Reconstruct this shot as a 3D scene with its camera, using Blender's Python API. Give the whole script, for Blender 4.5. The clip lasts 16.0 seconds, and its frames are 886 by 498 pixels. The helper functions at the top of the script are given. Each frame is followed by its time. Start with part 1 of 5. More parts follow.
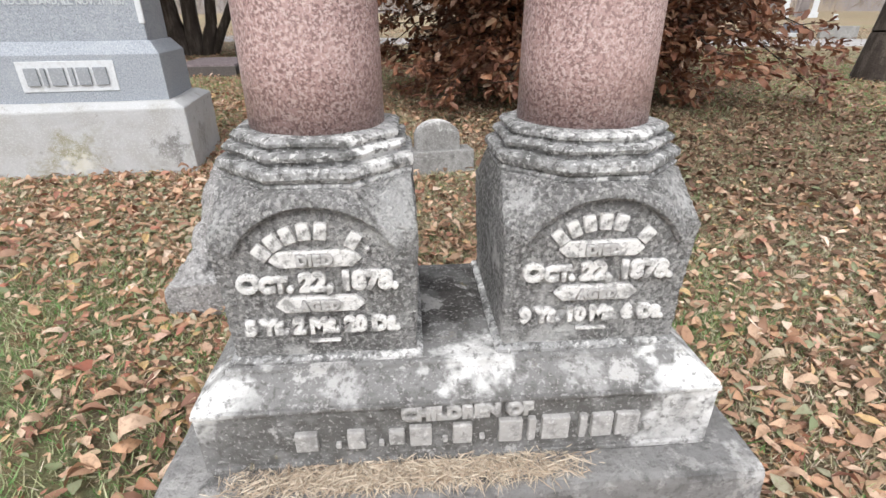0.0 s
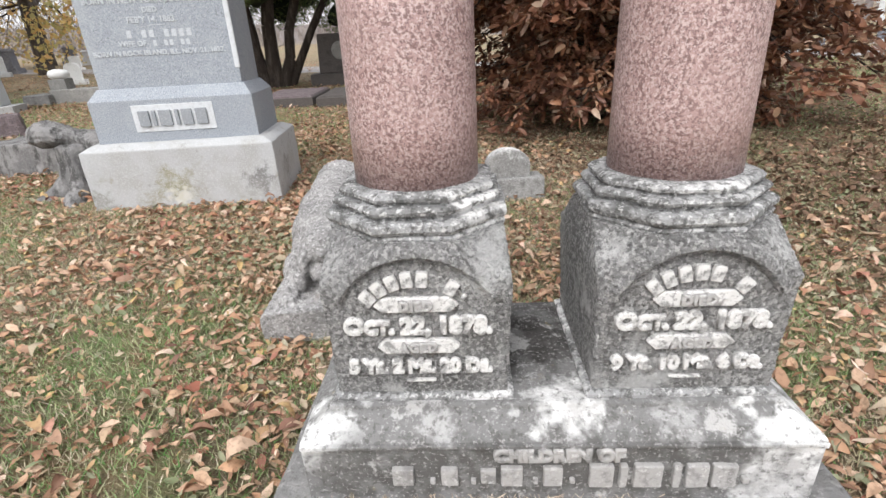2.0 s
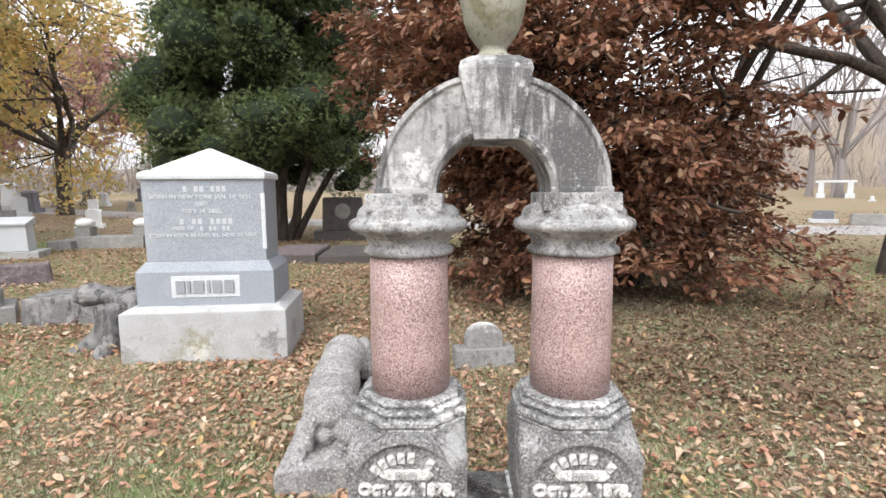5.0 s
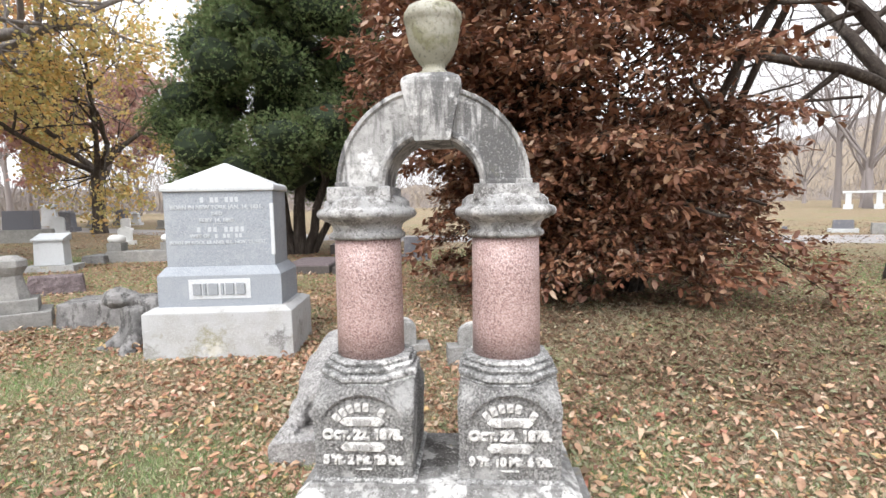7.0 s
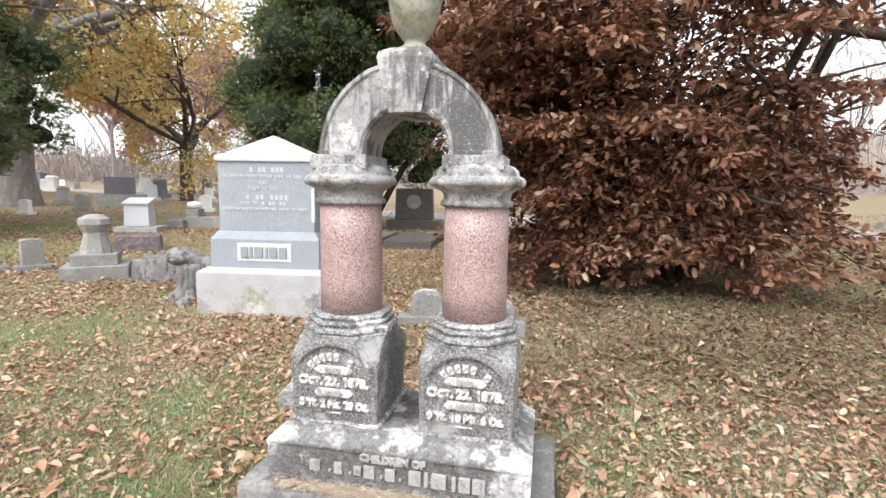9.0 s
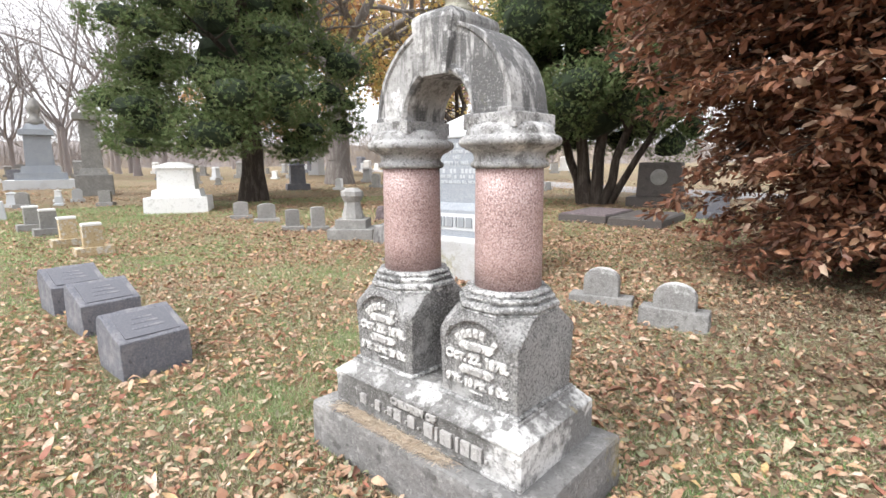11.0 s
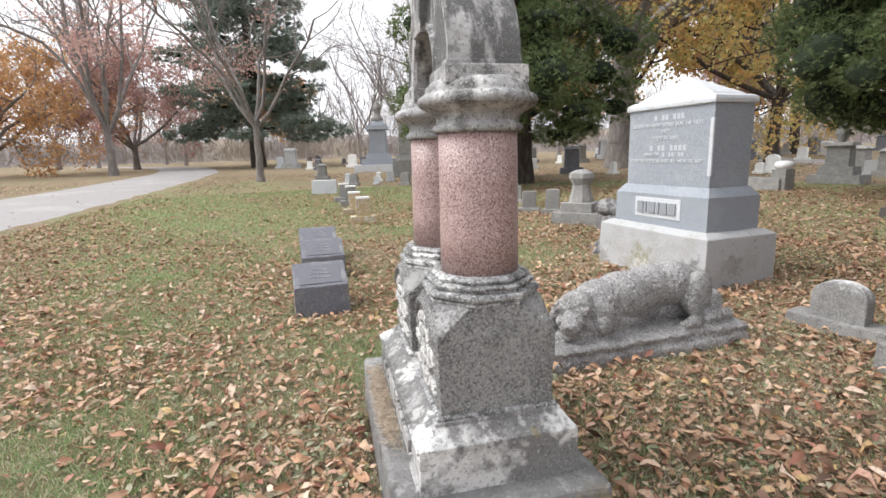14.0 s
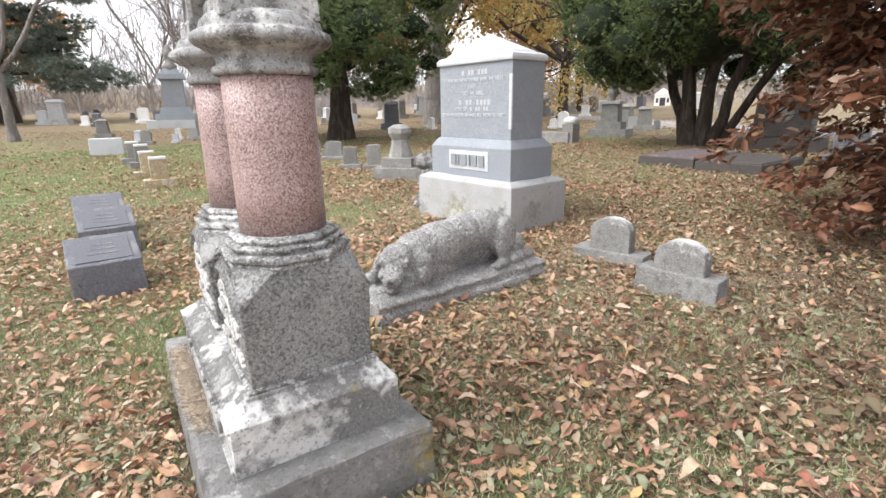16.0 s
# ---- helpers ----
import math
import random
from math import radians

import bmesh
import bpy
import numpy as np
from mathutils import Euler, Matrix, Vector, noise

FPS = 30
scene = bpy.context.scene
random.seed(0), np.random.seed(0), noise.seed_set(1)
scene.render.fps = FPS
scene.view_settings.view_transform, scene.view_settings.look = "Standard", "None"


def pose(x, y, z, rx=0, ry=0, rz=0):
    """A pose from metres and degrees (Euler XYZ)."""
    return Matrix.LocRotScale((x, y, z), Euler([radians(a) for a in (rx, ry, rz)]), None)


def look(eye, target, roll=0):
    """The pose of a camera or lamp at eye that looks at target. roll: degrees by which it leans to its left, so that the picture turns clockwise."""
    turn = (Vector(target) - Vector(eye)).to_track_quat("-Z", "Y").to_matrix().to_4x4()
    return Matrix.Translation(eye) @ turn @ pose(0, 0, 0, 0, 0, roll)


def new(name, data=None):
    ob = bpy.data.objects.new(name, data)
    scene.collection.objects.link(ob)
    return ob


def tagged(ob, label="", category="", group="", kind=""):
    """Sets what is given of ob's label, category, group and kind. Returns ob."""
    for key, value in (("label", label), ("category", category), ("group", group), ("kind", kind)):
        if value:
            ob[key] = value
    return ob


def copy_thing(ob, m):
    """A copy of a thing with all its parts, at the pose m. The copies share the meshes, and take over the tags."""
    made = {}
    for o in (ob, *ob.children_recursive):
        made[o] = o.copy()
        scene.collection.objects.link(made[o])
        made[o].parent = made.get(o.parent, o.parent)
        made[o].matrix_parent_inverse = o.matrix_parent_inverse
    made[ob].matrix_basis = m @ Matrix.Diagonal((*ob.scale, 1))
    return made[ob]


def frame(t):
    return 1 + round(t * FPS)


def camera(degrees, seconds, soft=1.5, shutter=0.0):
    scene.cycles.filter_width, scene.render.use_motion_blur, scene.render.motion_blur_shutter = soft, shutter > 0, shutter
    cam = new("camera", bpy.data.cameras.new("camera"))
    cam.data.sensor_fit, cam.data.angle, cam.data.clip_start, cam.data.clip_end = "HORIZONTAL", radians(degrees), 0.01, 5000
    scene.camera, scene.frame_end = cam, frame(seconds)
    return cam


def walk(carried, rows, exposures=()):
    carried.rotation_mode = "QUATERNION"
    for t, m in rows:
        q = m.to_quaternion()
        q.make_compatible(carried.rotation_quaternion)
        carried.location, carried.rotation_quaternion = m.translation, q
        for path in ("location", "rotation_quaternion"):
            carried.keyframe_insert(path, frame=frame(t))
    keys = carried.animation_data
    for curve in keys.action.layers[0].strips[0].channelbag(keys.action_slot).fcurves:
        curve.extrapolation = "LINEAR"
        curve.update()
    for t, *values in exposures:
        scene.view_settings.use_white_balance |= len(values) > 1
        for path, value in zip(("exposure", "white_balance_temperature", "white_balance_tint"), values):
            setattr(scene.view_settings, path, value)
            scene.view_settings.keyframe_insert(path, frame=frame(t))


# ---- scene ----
cam = camera(84.0, 16.0)
PATH = [
    (0, (-0.087, -0.07, 1.182), (0.051, 1.729, 0.318), -0.2),
    (0.5, (-0.109, -0.061, 1.196), (-0.045, 1.741, 0.331), -1.3),
    (1, (-0.148, -0.059, 1.204), (-0.168, 1.751, 0.353), -2.0),
    (1.5, (-0.165, -0.056, 1.224), (-0.258, 1.761, 0.394), -2.8),
    (2, (-0.158, -0.092, 1.265), (-0.266, 1.742, 0.476), -3.0),
    (2.5, (-0.165, -0.204, 1.405), (-0.182, 1.689, 0.76), -1.7),
    (3, (-0.217, -0.328, 1.549), (-0.211, 1.618, 1.087), 0.1),
    (3.5, (-0.241, -0.436, 1.633), (-0.286, 1.525, 1.244), -0.2),
    (4, (-0.229, -0.525, 1.655), (-0.281, 1.443, 1.304), -1.4),
    (4.5, (-0.275, -0.666, 1.687), (-0.296, 1.313, 1.396), -0.0),
    (5, (-0.112, -0.738, 1.707), (-0.157, 1.246, 1.465), -0.4),
    (7.5, (0.25, -1.173, 1.578), (0.061, 0.811, 1.407), -0.9),
    (8, (0.347, -1.233, 1.565), (0.081, 0.738, 1.36), -0.4),
    (10.5, (1.288, -0.8, 1.527), (0.286, 0.894, 1.173), 0.5),
    (11, (1.561, -0.683, 1.489), (0.222, 0.764, 1.15), -0.5),
    (11.5, (1.797, -0.587, 1.48), (0.294, 0.699, 1.191), -0.9),
    (12, (1.895, -0.366, 1.446), (0.306, 0.812, 1.146), -0.7),
    (12.5, (1.949, -0.097, 1.463), (0.225, 0.842, 1.081), -0.2),
    (13, (1.95, 0.109, 1.447), (0.101, 0.759, 1.05), -1.2),
    (13.5, (2.068, 0.402, 1.396), (0.151, 0.826, 1.014), -2.0),
    (14, (2.1, 0.524, 1.395), (0.185, 0.965, 1.02), -1.6),
    (14.5, (2.109, 0.536, 1.39), (0.234, 1.107, 0.994), -0.2),
    (15, (2.117, 0.547, 1.385), (0.283, 1.214, 0.945), -0.3),
    (15.5, (2.093, 0.574, 1.377), (0.348, 1.408, 0.87), -0.7),
    (16, (2.073, 0.616, 1.366), (0.462, 1.662, 0.81), -1.1),
]
walk(cam, [(t, look(eye, target, roll)) for t, eye, target, roll in PATH], [(0, 0.86), (2, 0.84), (3, 0.92), (5, 1.02), (8, 1.12), (10.5, 1.22), (11, 1.24), (11.5, 1.12), (12, 1.1), (12.5, 1.1), (13.5, 0.94), (14, 0.89), (15, 1.0), (16, 1.1)])


# ---- sky, sun, exposure ----
SUN_EL, SUN_AZ = radians(48), radians(200)
world = bpy.data.worlds.new("overcast_sky")
scene.world = world
world.use_nodes = True
wn, wl = world.node_tree.nodes, world.node_tree.links
sky = wn.new("ShaderNodeTexSky")
sky.sky_type, sky.sun_disc = "NISHITA", False
sky.sun_elevation, sky.sun_rotation, sky.dust_density = SUN_EL, SUN_AZ, 6.0
grey = wn.new("ShaderNodeHueSaturation")
grey.inputs["Saturation"].default_value = 0.12
cloud = wn.new("ShaderNodeMix")
cloud.data_type = "RGBA"
cloud.inputs[0].default_value = 0.6
cloud.inputs[7].default_value = (9.3, 9.45, 10.0, 1)
wl.new(sky.outputs[0], grey.inputs["Color"])
wl.new(grey.outputs[0], cloud.inputs[6])
wl.new(cloud.outputs[2], wn["Background"].inputs["Color"])
wn["Background"].inputs["Strength"].default_value = 0.12

sun = new("sun", bpy.data.lights.new("sun", "SUN"))
sun.data.energy, sun.data.angle, sun.data.color = 1.0, radians(25), (1.0, 0.985, 0.965)
sun.matrix_world = look((-3, -9, 12), (0, 0, 0))

# ---- materials ----
def material(name, base, layers=(), rough=0.85, bump=(), spec=0.3, vary=0.0, island=None, trans=0.0, spots=()):
    """Base colour with noise layers (scale, low, high, colour, amount[, stretch]), and bump layers (scale, height)."""
    m = bpy.data.materials.new(name)
    m.use_nodes = True
    n, l = m.node_tree.nodes, m.node_tree.links
    b = n["Principled BSDF"]
    b.inputs["Roughness"].default_value = rough
    b.inputs["Specular IOR Level"].default_value = spec
    co = n.new("ShaderNodeTexCoord")

    def tex(scale, detail=6.0, stretch=None):
        t = n.new("ShaderNodeTexNoise")
        t.inputs["Scale"].default_value, t.inputs["Detail"].default_value = scale, detail
        t.inputs["Roughness"].default_value = 0.65
        if stretch:
            mp = n.new("ShaderNodeMapping")
            mp.inputs["Scale"].default_value = stretch
            l.new(co.outputs["Object"], mp.inputs["Vector"])
            l.new(mp.outputs[0], t.inputs["Vector"])
        else:
            l.new(co.outputs["Object"], t.inputs["Vector"])
        return t.outputs["Fac"]

    if island:
        g = n.new("ShaderNodeNewGeometry")
        r = n.new("ShaderNodeValToRGB")
        r.color_ramp.interpolation = "LINEAR"
        e = r.color_ramp.elements
        while len(e) < len(island):
            e.new(0.5)
        for k, c in enumerate(island):
            e[k].position, e[k].color = k / (len(island) - 1), (*c, 1)
        l.new(g.outputs["Random Per Island"], r.inputs[0])
        colour = r.outputs[0]
    else:
        c = n.new("ShaderNodeRGB")
        c.outputs[0].default_value = (*base, 1)
        colour = c.outputs[0]
    for x, y, z, r, tint, amount in spots:
        # a stain, a washed patch or painted shade with a ragged edge about one place
        nz = n.new("ShaderNodeTexNoise")
        nz.inputs["Scale"].default_value, nz.inputs["Detail"].default_value = 2.2 / r, 9.0
        l.new(co.outputs["Object"], nz.inputs["Vector"])
        ds = n.new("ShaderNodeVectorMath")
        ds.operation = "DISTANCE"
        ds.inputs[1].default_value = (x, y, z)
        l.new(co.outputs["Object"], ds.inputs[0])
        ad = n.new("ShaderNodeMath")
        ad.operation = "MULTIPLY_ADD"
        ad.inputs[1].default_value = 3.4 * r
        l.new(nz.outputs["Fac"], ad.inputs[0])
        l.new(ds.outputs["Value"], ad.inputs[2])
        mr = n.new("ShaderNodeMapRange")
        mr.inputs[1].default_value, mr.inputs[2].default_value, mr.inputs[3].default_value, mr.inputs[4].default_value = 2.2 * r, 2.9 * r, amount, 0.0
        l.new(ad.outputs[0], mr.inputs[0])
        mx = n.new("ShaderNodeMix")
        mx.data_type = "RGBA"
        mx.inputs[7].default_value = (*tint, 1)
        l.new(mr.outputs[0], mx.inputs[0])
        l.new(colour, mx.inputs[6])
        colour = mx.outputs[2]
    for lay in layers:
        scale, low, high, tint, amount = lay[:5]
        mr = n.new("ShaderNodeMapRange")
        mr.inputs[1].default_value, mr.inputs[2].default_value, mr.inputs[4].default_value = low, high, amount
        l.new(tex(scale, 8.0, lay[5] if len(lay) > 5 else None), mr.inputs[0])
        mx = n.new("ShaderNodeMix")
        mx.data_type = "RGBA"
        mx.inputs[7].default_value = (*tint, 1)
        l.new(mr.outputs[0], mx.inputs[0])
        l.new(colour, mx.inputs[6])
        colour = mx.outputs[2]
    if vary:
        oi = n.new("ShaderNodeObjectInfo")
        mr = n.new("ShaderNodeMapRange")
        mr.inputs[3].default_value, mr.inputs[4].default_value = 1 - vary, 1 + vary
        l.new(oi.outputs["Random"], mr.inputs[0])
        hs = n.new("ShaderNodeHueSaturation")
        l.new(mr.outputs[0], hs.inputs["Value"])
        l.new(colour, hs.inputs["Color"])
        colour = hs.outputs[0]
    l.new(colour, b.inputs["Base Color"])
    prev = None
    for scale, height in bump:
        bp = n.new("ShaderNodeBump")
        bp.inputs["Strength"].default_value, bp.inputs["Distance"].default_value = 1.0, height
        l.new(tex(scale), bp.inputs["Height"])
        if prev:
            l.new(prev, bp.inputs["Normal"])
        prev = bp.outputs[0]
    if prev:
        l.new(prev, b.inputs["Normal"])
    if trans:
        t = n.new("ShaderNodeBsdfTranslucent")
        l.new(colour, t.inputs[0])
        ms = n.new("ShaderNodeMixShader")
        ms.inputs[0].default_value = trans
        l.new(b.outputs[0], ms.inputs[1])
        l.new(t.outputs[0], ms.inputs[2])
        l.new(ms.outputs[0], n["Material Output"].inputs[0])
    return m


MOULDING = material("lichened_moulding_marble", (0.36, 0.36, 0.36), [
    (3.4, 0.50, 0.57, (0.80, 0.795, 0.785), 0.95), (7, 0.48, 0.58, (0.17, 0.17, 0.168), 0.85), (22, 0.50, 0.60, (0.11, 0.11, 0.107), 0.8),
    (60, 0.52, 0.60, (0.08, 0.078, 0.074), 0.75), (90, 0.55, 0.61, (0.76, 0.755, 0.745), 0.6)], 0.9, [(30, 0.008), (130, 0.006)])
MARBLE = material("weathered_marble", (0.35, 0.35, 0.352), [
    (2.6, 0.47, 0.57, (0.74, 0.73, 0.72), 0.95), (4.5, 0.50, 0.62, (0.13, 0.125, 0.12), 0.85),
    (11, 0.53, 0.64, (0.10, 0.095, 0.09), 0.75), (60, 0.53, 0.63, (0.08, 0.075, 0.07), 0.7),
    (130, 0.56, 0.62, (0.68, 0.67, 0.65), 0.5), (14, 0.66, 0.72, (0.25, 0.24, 0.16), 0.35)], 0.9,
    [(25, 0.008), (140, 0.004)])
DIE = material("lichen_marble", (0.35, 0.343, 0.34), [
    (3.5, 0.50, 0.62, (0.50, 0.495, 0.487), 0.8), (2.2, 0.48, 0.62, (0.19, 0.187, 0.183), 0.8), (13, 0.50, 0.64, (0.24, 0.235, 0.23), 0.4),
    (75, 0.50, 0.58, (0.12, 0.117, 0.113), 0.65), (100, 0.51, 0.58, (0.74, 0.73, 0.715), 0.6), (5, 0.58, 0.66, (0.74, 0.735, 0.725), 0.75)], 0.92,
    # first two spots lighten the +x side, the others chamfers and one edge
    [(48, 0.030), (120, 0.016)], spots=[(0.57, 1.05, 0.64, 0.20, (0.62, 0.615, 0.605), 0.65), (0.57, 1.18, 0.85, 0.13, (0.66, 0.655, 0.645), 0.6), (-0.11, 0.90, 0.83, 0.055, (0.76, 0.755, 0.745), 0.9), (0.16, 0.90, 0.83, 0.05, (0.76, 0.755, 0.745), 0.9), (-0.07, 0.86, 0.62, 0.05, (0.68, 0.675, 0.665), 0.7), (0.50, 0.88, 0.83, 0.045, (0.72, 0.715, 0.705), 0.8), (-0.46, 0.88, 0.80, 0.04, (0.70, 0.695, 0.685), 0.7)])
PLINTHSTONE = material("stained_plinth_marble", (0.21, 0.208, 0.205), [
    (6, 0.50, 0.64, (0.13, 0.125, 0.12), 0.6), (12, 0.58, 0.63, (0.58, 0.57, 0.56), 0.65), (30, 0.54, 0.64, (0.15, 0.145, 0.14), 0.45),
    (60, 0.54, 0.64, (0.08, 0.076, 0.07), 0.55), (110, 0.56, 0.62, (0.50, 0.49, 0.48), 0.5), (9, 0.66, 0.71, (0.30, 0.25, 0.12), 0.5)], 0.92,
    [(25, 0.009), (120, 0.005)], spots=[(0.58, 0.78, 0.42, 0.11, (0.80, 0.80, 0.79), 0.95), (-0.54, 0.78, 0.42, 0.10, (0.80, 0.80, 0.79), 0.95), (0.05, 0.84, 0.45, 0.085, (0.74, 0.735, 0.725), 0.9), (-0.25, 0.80, 0.43, 0.05, (0.55, 0.545, 0.54), 0.6), (0.30, 0.80, 0.43, 0.055, (0.55, 0.545, 0.54), 0.5),
    # first of these: near-black patch on the top between the two dies
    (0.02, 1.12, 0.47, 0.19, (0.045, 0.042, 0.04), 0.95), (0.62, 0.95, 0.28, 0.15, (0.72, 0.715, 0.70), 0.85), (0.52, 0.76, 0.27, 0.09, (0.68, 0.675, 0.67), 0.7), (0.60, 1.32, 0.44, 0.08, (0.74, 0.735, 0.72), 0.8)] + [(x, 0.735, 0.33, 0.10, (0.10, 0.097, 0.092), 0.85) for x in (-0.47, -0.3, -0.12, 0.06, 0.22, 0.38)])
DULL = material("grey_worn_letter_marble", (0.40, 0.39, 0.38), [(20, 0.5, 0.62, (0.20, 0.195, 0.19), 0.8), (60, 0.55, 0.63, (0.62, 0.61, 0.60), 0.6)], 0.9, [(90, 0.006)])
LETTER = material("bright_worn_letter_marble", (0.68, 0.67, 0.655), [
    (30, 0.5, 0.62, (0.24, 0.235, 0.23), 0.85), (90, 0.55, 0.62, (0.14, 0.135, 0.13), 0.6)], 0.9, [(120, 0.005)])
STREAK = material("streaked_marble", (0.36, 0.357, 0.352), [
    (4, 0.49, 0.62, (0.58, 0.575, 0.57), 0.75), (9, 0.47, 0.55, (0.075, 0.075, 0.077), 0.85, (1, 1, 0.14)), (2.6, 0.49, 0.60, (0.15, 0.15, 0.152), 0.8), (6, 0.57, 0.63, (0.74, 0.74, 0.74), 0.8),
    (26, 0.53, 0.62, (0.13, 0.127, 0.122), 0.6), (60, 0.54, 0.64, (0.10, 0.097, 0.093), 0.6), (120, 0.55, 0.63, (0.60, 0.595, 0.58), 0.3), (7, 0.66, 0.72, (0.24, 0.23, 0.15), 0.35)], 0.9,
    [(30, 0.006), (140, 0.004)], spots=[(-0.02, 0.91, 2.0, 0.035, (0.72, 0.715, 0.70), 0.9), (0.06, 0.91, 2.05, 0.03, (0.70, 0.695, 0.68), 0.8), (0.38, 1.2, 1.85, 0.05, (0.70, 0.69, 0.68), 0.8)])
MOSSY = material("mossy_marble", (0.30, 0.29, 0.23), [
    (6, 0.46, 0.60, (0.50, 0.49, 0.44), 0.8), (12, 0.50, 0.62, (0.17, 0.165, 0.085), 0.8), (60, 0.54, 0.64, (0.10, 0.095, 0.08), 0.6)], 0.92, [(30, 0.005), (160, 0.003)])
FOUNDATION = material("rough_grey_stone", (0.215, 0.212, 0.21), [
    (2.6, 0.48, 0.60, (0.27, 0.265, 0.26), 0.85), (6, 0.56, 0.62, (0.06, 0.058, 0.056), 0.6), (28, 0.55, 0.62, (0.42, 0.41, 0.395), 0.55),
    (70, 0.52, 0.66, (0.08, 0.075, 0.07), 0.5), (9, 0.50, 0.64, (0.12, 0.115, 0.11), 0.5)], 0.95,
    [(35, 0.012), (150, 0.005)], spots=[(0.73, 1.40, 0.14, 0.09, (0.36, 0.27, 0.04), 0.75), (0.62, 1.40, 0.24, 0.06, (0.05, 0.048, 0.045), 0.7), (0.70, 0.68, 0.23, 0.06, (0.60, 0.59, 0.58), 0.7), (-0.6, 0.68, 0.2, 0.12, (0.40, 0.39, 0.38), 0.6)])
PINK = material("polished_pink_granite", (0.39, 0.262, 0.248), [
    (110, 0.48, 0.55, (0.15, 0.085, 0.082), 0.8), (150, 0.51, 0.56, (0.56, 0.44, 0.42), 0.9),
    (260, 0.58, 0.63, (0.06, 0.045, 0.045), 0.8), (3, 0.5, 0.66, (0.40, 0.285, 0.265), 0.35)], 0.42, [(90, 0.0008)], 0.45)
GREYGRAN = material("blue_grey_granite", (0.285, 0.31, 0.345), [
    (90, 0.48, 0.60, (0.42, 0.445, 0.475), 0.7), (110, 0.53, 0.60, (0.13, 0.14, 0.155), 0.65),
    (2.5, 0.5, 0.7, (0.40, 0.42, 0.44), 0.5)], 0.75, [(120, 0.003)])
FAINT = material("shallow_cut_granite_letters", (0.50, 0.525, 0.55), [(70, 0.5, 0.6, (0.36, 0.38, 0.405), 0.7)], 0.85, [(100, 0.003)])
CUTDARK = material("raised_dark_granite", (0.27, 0.285, 0.305), [(70, 0.5, 0.6, (0.36, 0.38, 0.40), 0.7)], 0.8, [(100, 0.003)])
PALEGRAN = material("pale_rock_faced_granite", (0.43, 0.435, 0.44), [
    (3, 0.48, 0.62, (0.36, 0.355, 0.34), 0.7), (80, 0.5, 0.62, (0.52, 0.525, 0.53), 0.6),
    (5, 0.60, 0.68, (0.24, 0.22, 0.14), 0.6), (11, 0.62, 0.7, (0.16, 0.15, 0.12), 0.6)], 0.9, [(40, 0.006), (150, 0.003)],
    spots=[(-0.05, -0.47, 0.22, 0.16, (0.22, 0.20, 0.09), 0.7), (-0.05, -0.47, 0.10, 0.10, (0.62, 0.60, 0.53), 0.7), (0.62, -0.46, 0.2, 0.12, (0.10, 0.095, 0.085), 0.7), (0.78, -0.1, 0.22, 0.13, (0.15, 0.14, 0.11), 0.6), (-0.72, -0.46, 0.08, 0.13, (0.20, 0.19, 0.16), 0.6), (-0.3, -0.46, 0.05, 0.12, (0.26, 0.24, 0.17), 0.6)])
WHITEGRAN = material("light_cut_granite", (0.58, 0.60, 0.62), [
    (50, 0.5, 0.62, (0.48, 0.495, 0.51), 0.7), (3, 0.52, 0.68, (0.44, 0.45, 0.455), 0.6), (11, 0.64, 0.7, (0.34, 0.33, 0.28), 0.5)], 0.85, [(100, 0.003)])
DARKGRAN = material("dark_blue_grey_granite", (0.145, 0.148, 0.17), [
    (60, 0.48, 0.62, (0.22, 0.22, 0.24), 0.8), (6, 0.5, 0.66, (0.30, 0.29, 0.29), 0.6),
    (20, 0.6, 0.68, (0.05, 0.05, 0.055), 0.7)], 0.8, [(45, 0.006), (160, 0.003)])
BROWNGRAN = material("dark_brown_granite", (0.085, 0.075, 0.07), [(50, 0.5, 0.62, (0.15, 0.132, 0.125), 0.7), (5, 0.52, 0.66, (0.05, 0.045, 0.042), 0.7)], 0.75, [(60, 0.003)])
POLISH = material("polished_dark_granite", (0.11, 0.112, 0.13), [(90, 0.5, 0.6, (0.15, 0.15, 0.17), 0.7)], 0.45, [(100, 0.0006)], 0.5)
GREYSTONE = material("weathered_grey_marker_stone", (0.27, 0.265, 0.255), [
    (5, 0.46, 0.62, (0.38, 0.37, 0.35), 0.7), (16, 0.50, 0.66, (0.18, 0.172, 0.162), 0.5), (70, 0.52, 0.64, (0.14, 0.135, 0.13), 0.45),
    (9, 0.62, 0.7, (0.24, 0.25, 0.15), 0.5)], 0.92, [(40, 0.005), (160, 0.003)], vary=0.15)
TABLET = material("white_topped_marker_marble", (0.24, 0.235, 0.228), [
    (5, 0.46, 0.62, (0.33, 0.325, 0.315), 0.7), (16, 0.50, 0.64, (0.14, 0.136, 0.13), 0.6), (60, 0.52, 0.62, (0.10, 0.097, 0.094), 0.5), (90, 0.55, 0.61, (0.55, 0.545, 0.535), 0.5)],
    0.92, [(40, 0.006), (150, 0.004)], spots=[(0.0, 0.03, 0.44, 0.12, (0.80, 0.795, 0.785), 0.95), (0.12, 0.03, 0.40, 0.10, (0.78, 0.775, 0.765), 0.9), (-0.12, 0.03, 0.40, 0.08, (0.72, 0.715, 0.705), 0.8)])
